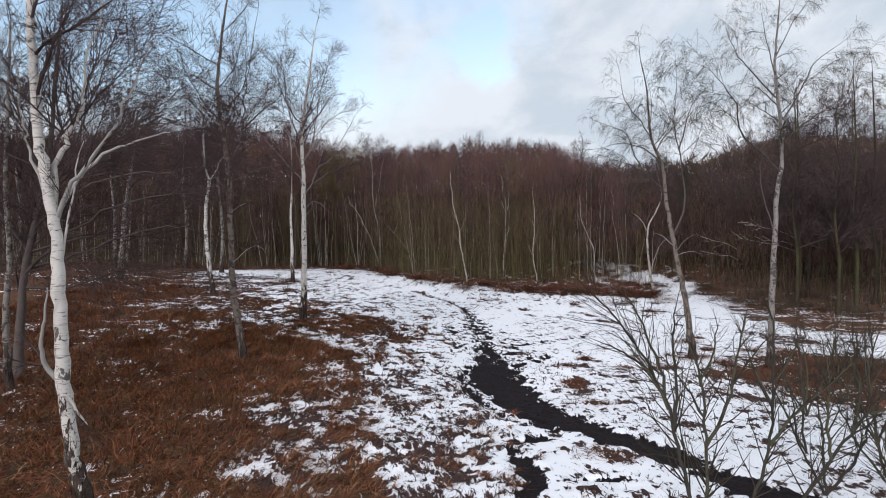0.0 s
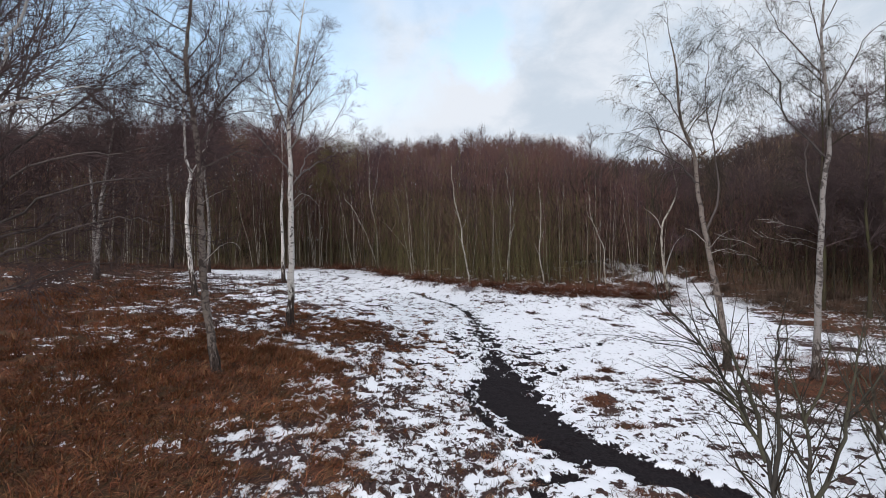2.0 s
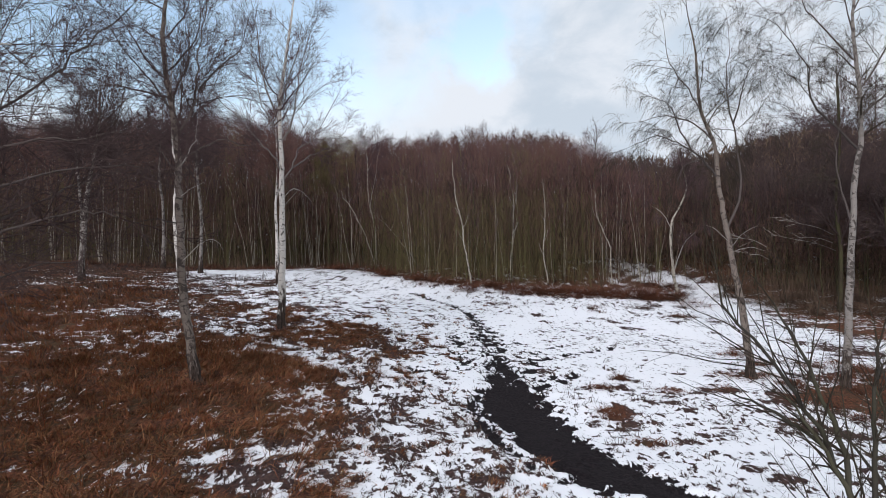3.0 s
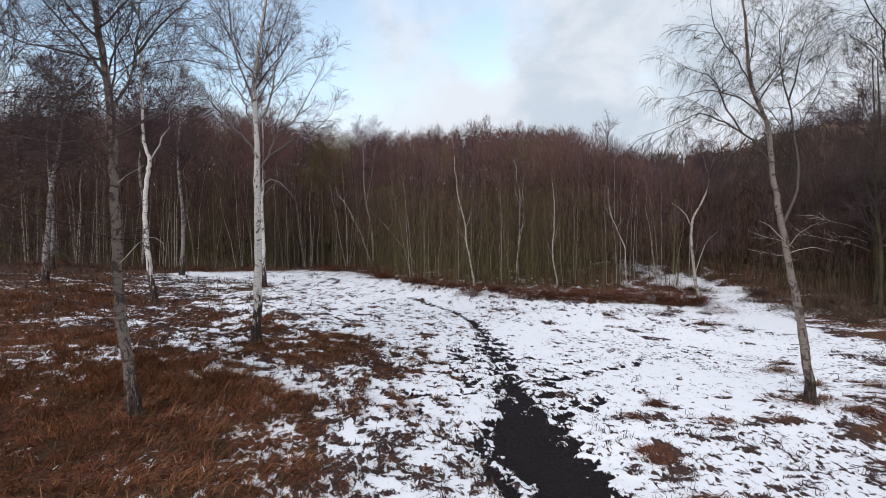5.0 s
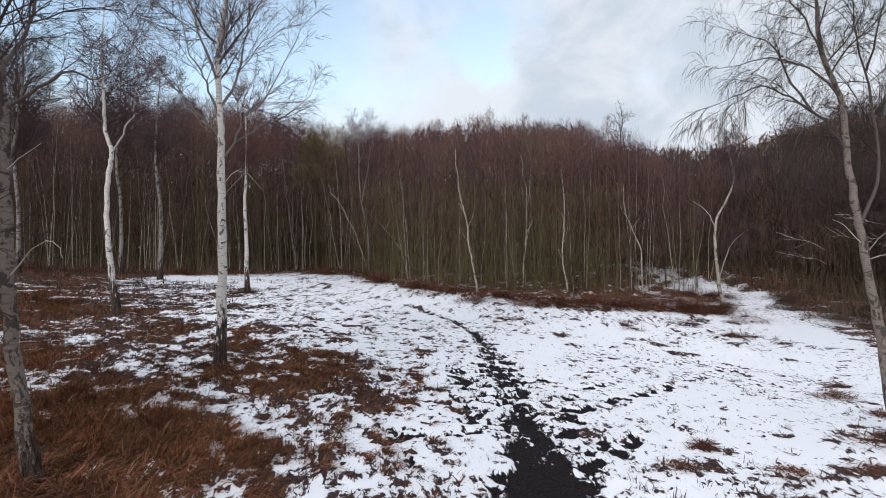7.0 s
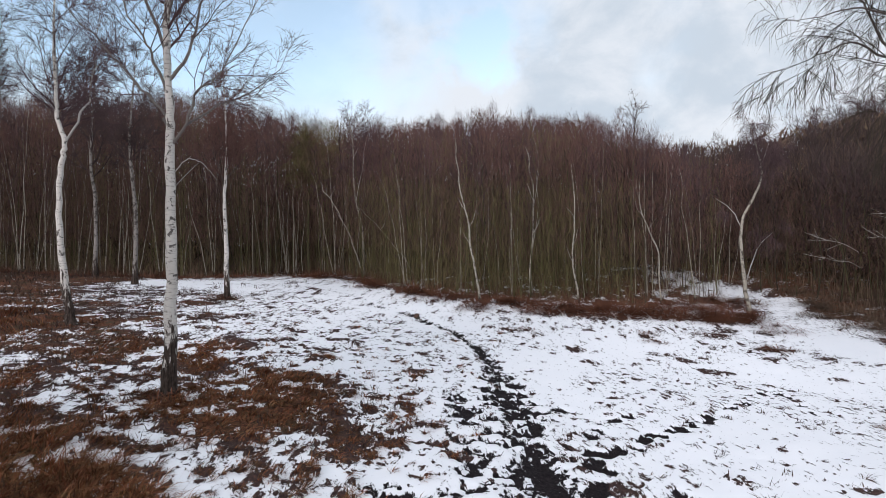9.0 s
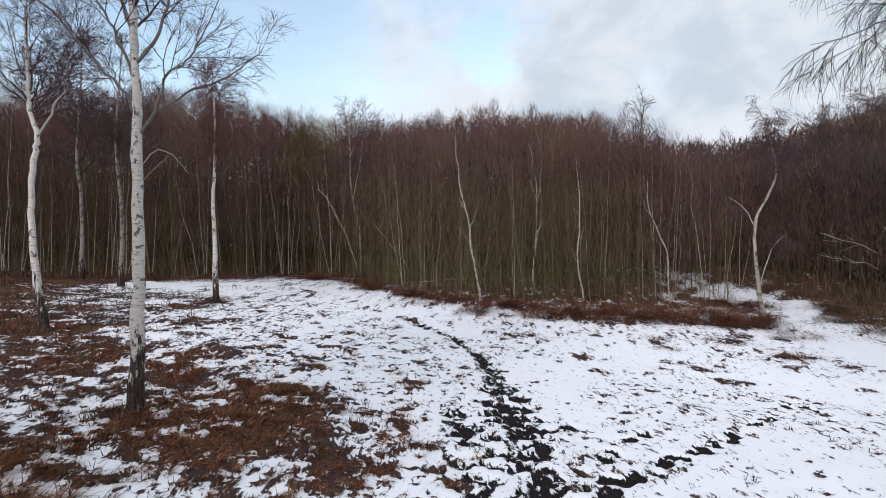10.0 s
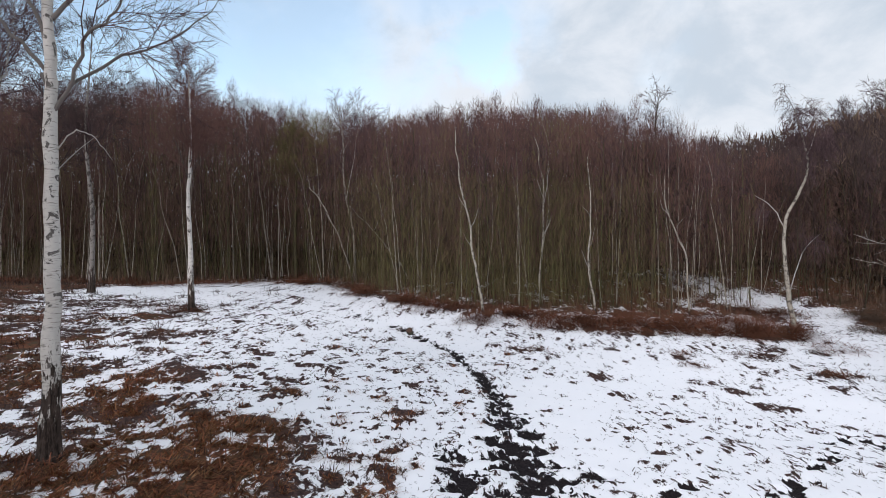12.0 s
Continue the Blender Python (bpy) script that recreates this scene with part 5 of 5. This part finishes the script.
def build_grass():
    rng = np.random.default_rng(4)
    # tussocks of moor grass on the slope, their blades combed downhill
    x, y = np.append(rng.uniform(-15, 2, 6600), rng.uniform(-7, 0.5, 2600)), np.append(rng.uniform(7, 32, 6600), rng.uniform(16.5, 25.5, 2600))
    c = cover_field(x, y)
    keep = (c > 0.58) & (path_field(x, y) < 0.3) & (rng.random(len(x)) < step(36, 14, y) * 0.85 + 0.15) & (np.abs(x) < 0.8 * y + 1.5)
    x, y = x[keep], y[keep]
    size = rng.uniform(0.6, 1.35, len(x)) * (0.40 + 0.60 * step(0.3, -1.2, x - left_edge(y))) * (0.75 + 0.5 * fbm(x * 0.4, y * 0.4, 94, 2))
    sway = -0.9 + 2.6 * (fbm(x * 0.35, y * 0.35, 90, 2) - 0.5)
    per = 25
    n = len(x) * per
    a, r = rng.uniform(0, 6.28, n), np.abs(rng.normal(0, 0.11, n)) * np.repeat(size, per)
    fx, fy = np.repeat(x, per) + r * np.cos(a), np.repeat(y, per) + r * np.sin(a)
    comb = np.repeat(sway, per)
    hx, hy = np.cos(a) + 1.1 * np.cos(comb) + rng.normal(0, 0.3, n), np.sin(a) + 1.1 * np.sin(comb) + rng.normal(0, 0.3, n)
    ln = rng.uniform(0.16, 0.46, n) * np.repeat(size, per)
    ribbons("moor_grass", GRASS, "dense rust-brown dry moor grass", "grass", fx, fy, surface(fx, fy) - 0.02, np.arctan2(hy, hx), rng.uniform(0.25, 1.1, n), ln, rng.uniform(0.0034, 0.008, n), rng.uniform(0.3, 1.1, n))
    # a felt of short broken stalks between the tussocks
    x, y = rng.uniform(-9, 0.5, 60000), rng.uniform(8.5, 26, 60000)
    c, rust = cover_parts(x, y)
    keep = (c > 0.55) & (rust > 0.4) & (np.abs(x) < 0.75 * y + 1)
    x, y = x[keep], y[keep]
    n = len(x)
    ribbons("grass_litter", GRASS, "felt of short broken rust-brown stalks", "grass", x, y, surface(x, y) - 0.01, rng.normal(-0.6, 1.2, n), rng.uniform(0.7, 1.45, n), rng.uniform(0.08, 0.22, n), rng.uniform(0.006, 0.012, n), rng.uniform(0.0, 0.5, n))
    # coarser heath farther up the slope
    x, y = rng.uniform(-34, -7, 6000), rng.uniform(23, 41, 6000)
    keep = (cover_field(x, y) > 0.48) & (y < wood_edge(x) + 1) & (np.abs(x) < 0.8 * y + 1.5)
    x, y = x[keep], y[keep]
    per = 6
    fx, fy, fz = stalks(rng, x, y, per, 0.10)
    n = len(fx)
    ribbons("heath_tufts", HEATHER, "low brown heath tufts far up the slope", "heather", fx, fy, fz - 0.02, rng.uniform(0, 6.28, n), rng.uniform(0.1, 1.2, n), rng.uniform(0.10, 0.30, n), rng.uniform(0.006, 0.013, n), rng.uniform(0, 0.6, n))
    # dark heather sprigs among it
    x, y = rng.uniform(-15, 9, 15000), rng.uniform(7, 35, 15000)
    c = cover_field(x, y)
    keep = (c > 0.50) & (rng.random(len(x)) < 0.50) & (np.abs(x) < 0.8 * y + 1.5) & (path_field(x, y) < 0.3)
    x, y = x[keep], y[keep]
    per = 7
    fx, fy, fz = stalks(rng, x, y, per, 0.06)
    n = len(fx)
    ribbons("heather", HEATHER, "low dark brown heather sprigs", "heather", fx, fy, fz - 0.01, rng.uniform(0, 6.28, n), rng.uniform(0.1, 1.1, n), rng.uniform(0.06, 0.20, n) * (1 - 0.5 * step(20, 26, fy)), rng.uniform(0.004, 0.009, n), rng.uniform(0, 0.5, n))
    # tufts that stand up out of the speckled snow, blown towards one side
    x, y = rng.uniform(-13, 15, 230000), rng.uniform(8.5, 33, 230000)
    keep = np.abs(x) < 0.75 * y + 1
    x, y = x[keep], y[keep]
    (c, rust), p = cover_parts(x, y), path_field(x, y)
    keep = (c > 0.46) & (c < 1.0) & (rust < 0.7) & (p < 0.3) & (rng.random(len(x)) < 0.36 - 0.14 * step(2.5, 4.5, x - left_edge(y)))
    x, y = x[keep], y[keep]
    per = 3
    fx, fy, fz = stalks(rng, x, y, per, 0.03)
    n = len(fx)
    tall = np.repeat((0.6 + 0.9 * fbm(x * 0.9, y * 0.9, 97, 2)) * (1 - 0.60 * step(21, 25, y) * step(2.5, 0.5, x)), per)
    ribbons("heather", HEATHER, "dark heather tufts standing out of thin snow", "heather", fx, fy, fz - 0.01, rng.normal(0.1, 1.3, n), rng.uniform(0.3, 1.35, n), rng.uniform(0.03, 0.11, n) * tall, rng.uniform(0.004, 0.010, n), rng.uniform(0.2, 0.9, n))


far_wood()
build_grass()


def build_bracken():
    """Collapsed bracken and bramble in heaps of their own."""
    rng = np.random.default_rng(8)
    on_snow = [(3.45, 15.8, 0.42, 0.35, 0.18), (3.55, 14.05, 0.40, 0.25, 0.18), (2.95, 10.7, 0.6, 0.30, 0.18), (8.5, 16.8, 0.8, 0.4, 0.26), (9.5, 17.3, 0.8, 0.4, 0.28), (10.6, 16.9, 0.7, 0.4, 0.28), (6.5, 17.5, 0.4, 0.25, 0.2), (7.7, 18.7, 0.5, 0.35, 0.30), (5.2, 17.4, 0.35, 0.2, 0.16), (3.6, 17.5, 0.4, 0.2, 0.14),
               (7.3, 15.4, 0.5, 0.25, 0.2), (4.32, 18.4, 0.16, 0.14, 0.22), (9.87, 23.3, 0.3, 0.2, 0.2), (10.2, 28.9, 0.6, 0.25, 0.24), (6.65, 29.3, 0.3, 0.2, 0.24), (8.9, 30.6, 0.6, 0.25, 0.22)]
    in_brown = [(11.8, 17.6, 1.4, 0.8, 0.42), (12.9, 18.6, 1.6, 0.9, 0.45), (14.2, 19.0, 1.5, 0.9, 0.45), (11.2, 19.0, 1.2, 0.6, 0.38), (-8.6, 33.3, 0.9, 0.45, 0.32), (-5.0, 21.0, 0.8, 0.5, 0.25), (-5.2, 15.2, 0.8, 0.5, 0.3), (2.5, 30.3, 0.6, 0.3, 0.2), (6.8, 30.6, 0.4, 0.25, 0.22)]
    at_edge = [(15.6, 32.0, 1.1, 0.6, 0.6), (17.4, 31.2, 1.2, 0.7, 0.7), (19.4, 31.0, 1.3, 0.8, 0.8), (21.0, 29.8, 1.4, 0.8, 0.8), (17.0, 33.6, 1.6, 0.7, 0.8), (11.9, 31.6, 0.7, 0.5, 0.55), (3.0, 35.3, 1.2, 0.5, 0.4), (0.0, 36.0, 1.6, 0.6, 0.4)]
    # the rust-brown belt, highest round the foot of the crooked birch
    belt = [(px, 33.6 + 0.5 * (k % 3) - 0.02 * px, 1.0, 0.55, 0.45 + 0.10 * (k % 4)) for k, px in enumerate(np.arange(3.6, 12.2, 0.62))]
    bush = [(10.0, 33.3, 0.6, 0.5, 0.95), (10.7, 33.2, 0.7, 0.5, 1.15), (11.4, 33.3, 0.5, 0.45, 1.0)]
    heaps = on_snow + in_brown + at_edge + belt + bush
    for k in range(30):
        px = rng.uniform(-5, 14)
        heaps.append((px, float(wood_edge(px)) - rng.uniform(0.2, 2.2), rng.uniform(0.4, 1.1), rng.uniform(0.25, 0.5), rng.uniform(0.3, 0.7)))
    while len(heaps) < 130:
        px, py = rng.uniform(14.2, 23), rng.uniform(29.5, 38.5)
        if px > 14 + 0.6 * (34 - py) and lane_distance(px, py) > 0.9 and px < 0.8 * py:
            heaps.append((px, py, rng.uniform(0.5, 1.0), rng.uniform(0.3, 0.6), rng.uniform(0.3, 0.75)))
    for k in range(14):
        heaps.append((rng.uniform(10.5, 15.5), rng.uniform(17, 20.5), rng.uniform(0.6, 1.1), rng.uniform(0.4, 0.7), rng.uniform(0.25, 0.45)))
    for k in range(26):
        heaps.append((rng.uniform(8.2, 15), rng.uniform(15.5, 23), rng.uniform(0.25, 0.5), rng.uniform(0.15, 0.3), rng.uniform(0.15, 0.32)))
    for k in range(26):
        px = rng.uniform(-24, -4)
        heaps.append((px, float(wood_edge(px)) - rng.uniform(-0.6, 2.0), rng.uniform(0.6, 1.4), rng.uniform(0.3, 0.7), rng.uniform(0.3, 0.7)))
    for px, py, rx, ry, h in heaps:
        n = int((2000 if py > 33 else 1500) * min(2.2, max(0.5, rx * ry * 1.3)))
        x, y = rng.normal(px, rx * 0.70, n), rng.normal(py, ry * 0.80, n)
        thin_out = rng.random(n) < 0.10 + 2.4 * np.clip(fbm(x * 2.2, y * 2.2, 19, 3) - 0.40, 0, 1)
        x, y = x[thin_out], y[thin_out]
        n = len(x)
        fall = np.exp(-(((x - px) / rx) ** 2 + ((y - py) / ry) ** 2) * 0.7)
        z = surface(x, y)
        damp = px > 13
        ribbons("bramble_heap" if damp else "bracken_heap", BRUSH if damp else BRACKEN, "low tangle of dark brambles at the wood's edge" if damp else "heap of collapsed rust-brown bracken on the heath", "bramble" if damp else "bracken", x, y, z - 0.02 + h * 0.5 * fall * rng.random(n), rng.uniform(0, 6.28, n), rng.uniform(0.7, 1.55, n), (0.3 + 0.9 * rng.random(n)) * h * (0.4 + 0.8 * fall), rng.uniform(0.004, 0.011, n), rng.uniform(0.2, 1.1, n))


build_bracken()


def build_undergrowth():
    """Brush on the floor of the wood."""
    rng = np.random.default_rng(12)
    n = 26000
    x = rng.uniform(-40, 42, n)
    y = wood_edge(x) - 0.6 + 17 * rng.random(n) ** 1.3
    keep = (np.abs(x) < 0.8 * y + 2) & ~in_lane(x, y) & ~((x > 8) & (x < 20) & (rng.random(n) < 0.25))
    x, y = np.append(x[keep], rng.normal(19.4, 2.4, 3000)), np.append(y[keep], rng.normal(35.0, 2.0, 3000))
    keep = (lane_distance(x, y) > 0.7) & ((x > 15.6) | (y > wood_edge(x) - 0.8))
    x, y = x[keep], y[keep]
    n = len(x)
    edge = step(3.0, 0.0, y - wood_edge(x))
    ln = (0.35 + 1.5 * rng.random(n) ** 2) * (1 - 0.6 * edge)
    ribbons("undergrowth", BRUSH, "dark brambles and saplings under the trees", "undergrowth", x, y, surface(x, y) - 0.03, rng.uniform(0, 6.28, n), rng.uniform(0.0, 0.8, n), ln, rng.uniform(0.005, 0.013, n), rng.uniform(0, 0.5, n))


build_undergrowth()


def peat_clod(at):
    """A kicked-up lump of turf beside the trail."""
    rng = random.Random(9)
    foot = Vector((*at, height(*at) - 0.03))
    root = thing("turf_clod", foot, "dark clod of peat standing up beside the trail", "clod")
    for name, r, h, mat, lift in (("clod", 0.10, 0.17, SHRUB, 0.0), ("grass_top", 0.085, 0.07, HEATHER, 0.15)):
        m = Mesh()
        line = [foot + Vector((rng.gauss(0, 0.012), rng.gauss(0, 0.012), lift + h * i / 5)) for i in range(6)]
        m.tube(line, [r * f * rng.uniform(0.9, 1.1) for f in (1.2, 1.1, 1.0, 0.85, 0.6, 0.05)], 9)
        part(name, m, mat, root, origin=foot)


peat_clod((-1.12, 32.75))


def shrub(at, label, stems, seed, girth=0.028, twigs_per_metre=11.0):
    """A many-stemmed bare bush; stems: lines of (x, y, z) above the foot, side stems included."""
    rng = random.Random(seed)
    foot = Vector((*at, height(*at) - 0.04))
    root = thing("alder_shrub", foot, label, "shrub", "bare shrubs on the snow")
    spec = dict(levels=2, pull=(0.04, 0.03, 0.02), wander=0.15, per_metre=(6.0, 8.0), ratio=0.5, least=0.18, angle=(22, 50), fine=0.0020)
    for k, pts in enumerate(stems):
        twigs = Mesh()
        line = curve([foot] + list(pts) if k == 0 else pts, 4)
        length = sum((b - a).length for a, b in zip(line[:-1], line[1:]))
        n = len(line) - 1
        for i in range(1, n):
            line[i] = line[i] + Vector((rng.gauss(0, 0.012), rng.gauss(0, 0.012), 0))
        r0 = min(girth, 0.008 + 0.0095 * length)
        rr = [r0 * (1 - 0.78 * i / n) + 0.002 for i in range(n + 1)]
        m = Mesh()
        m.tube(line, rr, 7)
        stem = part("stem", m, SHRUB, root, origin=foot)
        for j in range(int(twigs_per_metre * length)):
            f = rng.uniform(0.2, 1)
            i = min(n - 1, max(1, int(f * n)))
            grow(twigs, line[i], turned((line[i + 1] - line[i - 1]).normalized(), radians(rng.uniform(22, 50)), rng), max(0.3, length * 0.30) * rng.uniform(0.6, 1.2) * (1.3 - 0.6 * f), rr[i] * 0.5, 1, rng, spec)
        grow(twigs, line[-1], (line[-1] - line[-2]).normalized(), length * 0.25, rr[-1], 1, rng, spec)
        part("crown", twigs, TWIG_SHRUB, stem, "fine bare twigs", origin=foot)
    return root


def fan(at, h, leans, seed):
    """Stem lines that fan out of one foot: bearing and slant in degrees, share of the height."""
    rng = random.Random(seed)
    z = height(*at)
    out = []
    for bearing, slant, share in leans:
        a, sl = radians(bearing), radians(slant)
        p = Vector((*at, z))
        line = [p.copy()]
        for k in range(4):
            sl2 = sl * (1.25 - 0.22 * k)
            p = p + Vector((math.sin(a) * math.sin(sl2), math.cos(a) * math.sin(sl2), math.cos(sl2))) * (h * share / 4) + Vector((rng.gauss(0, 0.03), rng.gauss(0, 0.03), 0))
            line.append(p.copy())
        out.append(line)
        q = line[1].lerp(line[2], rng.random())
        side = a + rng.choice((-1.2, 1.2))
        out.append([q, q + Vector((math.sin(side) * 0.16, math.cos(side) * 0.16, 0.22)) * h * share * 0.5, q + Vector((math.sin(side) * 0.26, math.cos(side) * 0.26, 0.50)) * h * share * 0.6])
    return out


shrub((3.30, 7.7), "bare slender alder shrub leaning over the snow",
      [[(3.18, 7.7, -0.37), (3.02, 7.7, 0.31), (2.85, 7.7, 0.98), (2.53, 7.68, 1.58), (2.2, 7.65, 2.03), (1.87, 7.6, 2.39)],
       [(2.87, 7.7, 0.90), (2.82, 7.75, 1.35), (2.62, 7.8, 1.90), (2.40, 7.85, 2.35)],
       [(2.96, 7.7, 0.55), (2.98, 7.6, 1.10), (2.90, 7.5, 1.65), (2.92, 7.45, 2.15)],
       [(2.70, 7.7, 1.28), (2.35, 7.75, 1.55), (2.05, 7.8, 1.68)],
       [(2.90, 7.7, 0.80), (2.62, 7.62, 1.30), (2.30, 7.55, 1.72)]], 301)
shrub((3.55, 8.0), "bare forked alder shrub beside the peat path",
      [[(3.53, 8.0, -0.50), (3.52, 8.0, 0.13), (3.49, 8.0, 0.89), (3.42, 8.0, 1.28), (3.28, 8.0, 1.74)],
       [(3.52, 8.0, 0.20), (3.84, 8.05, 0.74), (4.0, 8.1, 1.35), (4.16, 8.15, 1.96)],
       [(3.50, 8.0, 0.60), (3.30, 8.1, 1.00), (3.05, 8.2, 1.35)],
       [(3.46, 8.0, 1.05), (3.58, 7.9, 1.50), (3.62, 7.85, 1.90)],
       [(3.92, 8.08, 1.0), (4.15, 8.1, 1.30), (4.45, 8.15, 1.62)]], 302)
shrub((4.30, 8.5), "bare alder shrub with a long side stem beside the peat path",
      [[(4.42, 8.5, -0.74), (4.64, 8.5, -0.07), (4.71, 8.5, 0.75), (4.74, 8.5, 1.40), (4.70, 8.5, 1.90)],
       [(4.67, 8.5, 0.01), (4.97, 8.5, 0.41), (5.38, 8.45, 0.81), (5.80, 8.4, 1.21)],
       [(4.70, 8.5, 0.60), (4.48, 8.55, 1.10), (4.35, 8.6, 1.55)],
       [(5.15, 8.48, 0.58), (5.22, 8.5, 1.05), (5.15, 8.55, 1.50)],
       [(4.72, 8.5, 0.95), (4.95, 8.4, 1.35), (5.05, 8.35, 1.75)]], 303)
shrub((5.00, 8.6), "low spreading bare alder shrub beside the peat path",
      [[(5.20, 8.55, -0.75), (5.62, 8.5, -0.09), (6.03, 8.5, 0.40), (6.34, 8.5, 0.72), (6.7, 8.5, 1.05)],
       [(5.55, 8.5, -0.2), (5.52, 8.55, 0.40), (5.60, 8.6, 0.95), (5.52, 8.6, 1.4)],
       [(5.85, 8.5, 0.18), (6.0, 8.55, 0.75), (5.95, 8.6, 1.25)],
       [(6.1, 8.5, 0.45), (6.5, 8.4, 0.60), (6.9, 8.35, 0.70)]], 304)
for k, (x, y, h, leans, label) in enumerate((
        (7.2, 9.6, 2.3, [(-80, 26, 0.9), (-20, 10, 1.0), (70, 24, 1.0)], "bare bushy alder shrub on the snow"),
        (5.9, 9.2, 1.9, [(-60, 20, 0.9), (30, 14, 1.0), (110, 30, 0.9)], "small bare alder shrub beside the peat path"),
        (6.5, 8.3, 2.1, [(-70, 18, 1.0), (0, 10, 0.9), (80, 28, 1.0)], "bare bushy alder shrub on the snow"),
        (6.7, 11.0, 2.0, [(-75, 22, 0.9), (20, 8, 1.0)], "small bare alder shrub on the snow"),
        (8.6, 11.8, 2.4, [(-70, 24, 0.9), (10, 12, 1.0), (100, 26, 0.9)], "bare bushy alder shrub on the snow"),
        (8.2, 13.4, 2.4, [(-60, 24, 0.9), (-10, 8, 1.0), (70, 26, 1.0)], "bare bushy alder shrub in brown bracken"),
        (9.8, 14.6, 2.5, [(-70, 26, 0.9), (0, 10, 1.0), (60, 24, 1.0)], "bare bushy alder shrub in brown bracken"),
        (11.3, 16.2, 2.6, [(-75, 26, 0.9), (10, 10, 1.0), (80, 24, 1.0)], "bare bushy alder shrub in brown bracken"),
        (12.6, 17.4, 2.6, [(-60, 20, 0.9), (30, 12, 1.0)], "bare bushy alder shrub in brown bracken"))):
    shrub((x, y), label, fan((x, y), h, leans, 320 + k), 305 + k, 0.022, 9.0)


def dead_branch(foot, tip, label, seed):
    """A low, pale, snow-dusted dead branch reaching out of the brush."""
    rng = random.Random(seed)
    a, b = Vector(foot), Vector(tip)
    root = thing("dead_branch", a, label, "branch", "dead branches at the wood's edge")
    line = curve([a, a + (b - a) * 0.3 + Vector((0, 0, 0.12)), a + (b - a) * 0.65 + Vector((0, 0, rng.uniform(-0.05, 0.15))), b], 4)
    n = len(line) - 1
    mesh = Mesh()
    mesh.tube(line, [0.013 * (1 - 0.7 * i / n) for i in range(n + 1)], 6)
    part("limb", mesh, LIMB_PALE, root, origin=a)
    twigs = Mesh()
    spec = dict(levels=2, pull=(0.0, 0.02, 0.0), wander=0.12, per_metre=(3.0, 4.0), ratio=0.5, least=0.25, angle=(20, 45), fine=0.0035)
    for k in range(6):
        i = rng.randrange(n // 3, n)
        grow(twigs, line[i], turned((line[i + 1] - line[i]).normalized(), radians(rng.uniform(20, 45)), rng), rng.uniform(0.4, 0.9), 0.008, 1, rng, spec)
    part("crown", twigs, LIMB_PALE, root, origin=a)


for k, (foot, tip) in enumerate((((20.4, 34.2, 3.0), (17.3, 33.8, 4.0)), ((20.6, 34.4, 2.2), (17.0, 34.0, 3.1)), ((20.2, 34.0, 2.6), (18.0, 33.4, 2.9)), ((18.2, 36.6, 2.4), (15.6, 36.2, 3.3)), ((18.4, 36.8, 1.7), (16.2, 36.2, 2.3)))):
    dead_branch(foot, tip, "pale snow-dusted dead branch in dark brush", 400 + k)
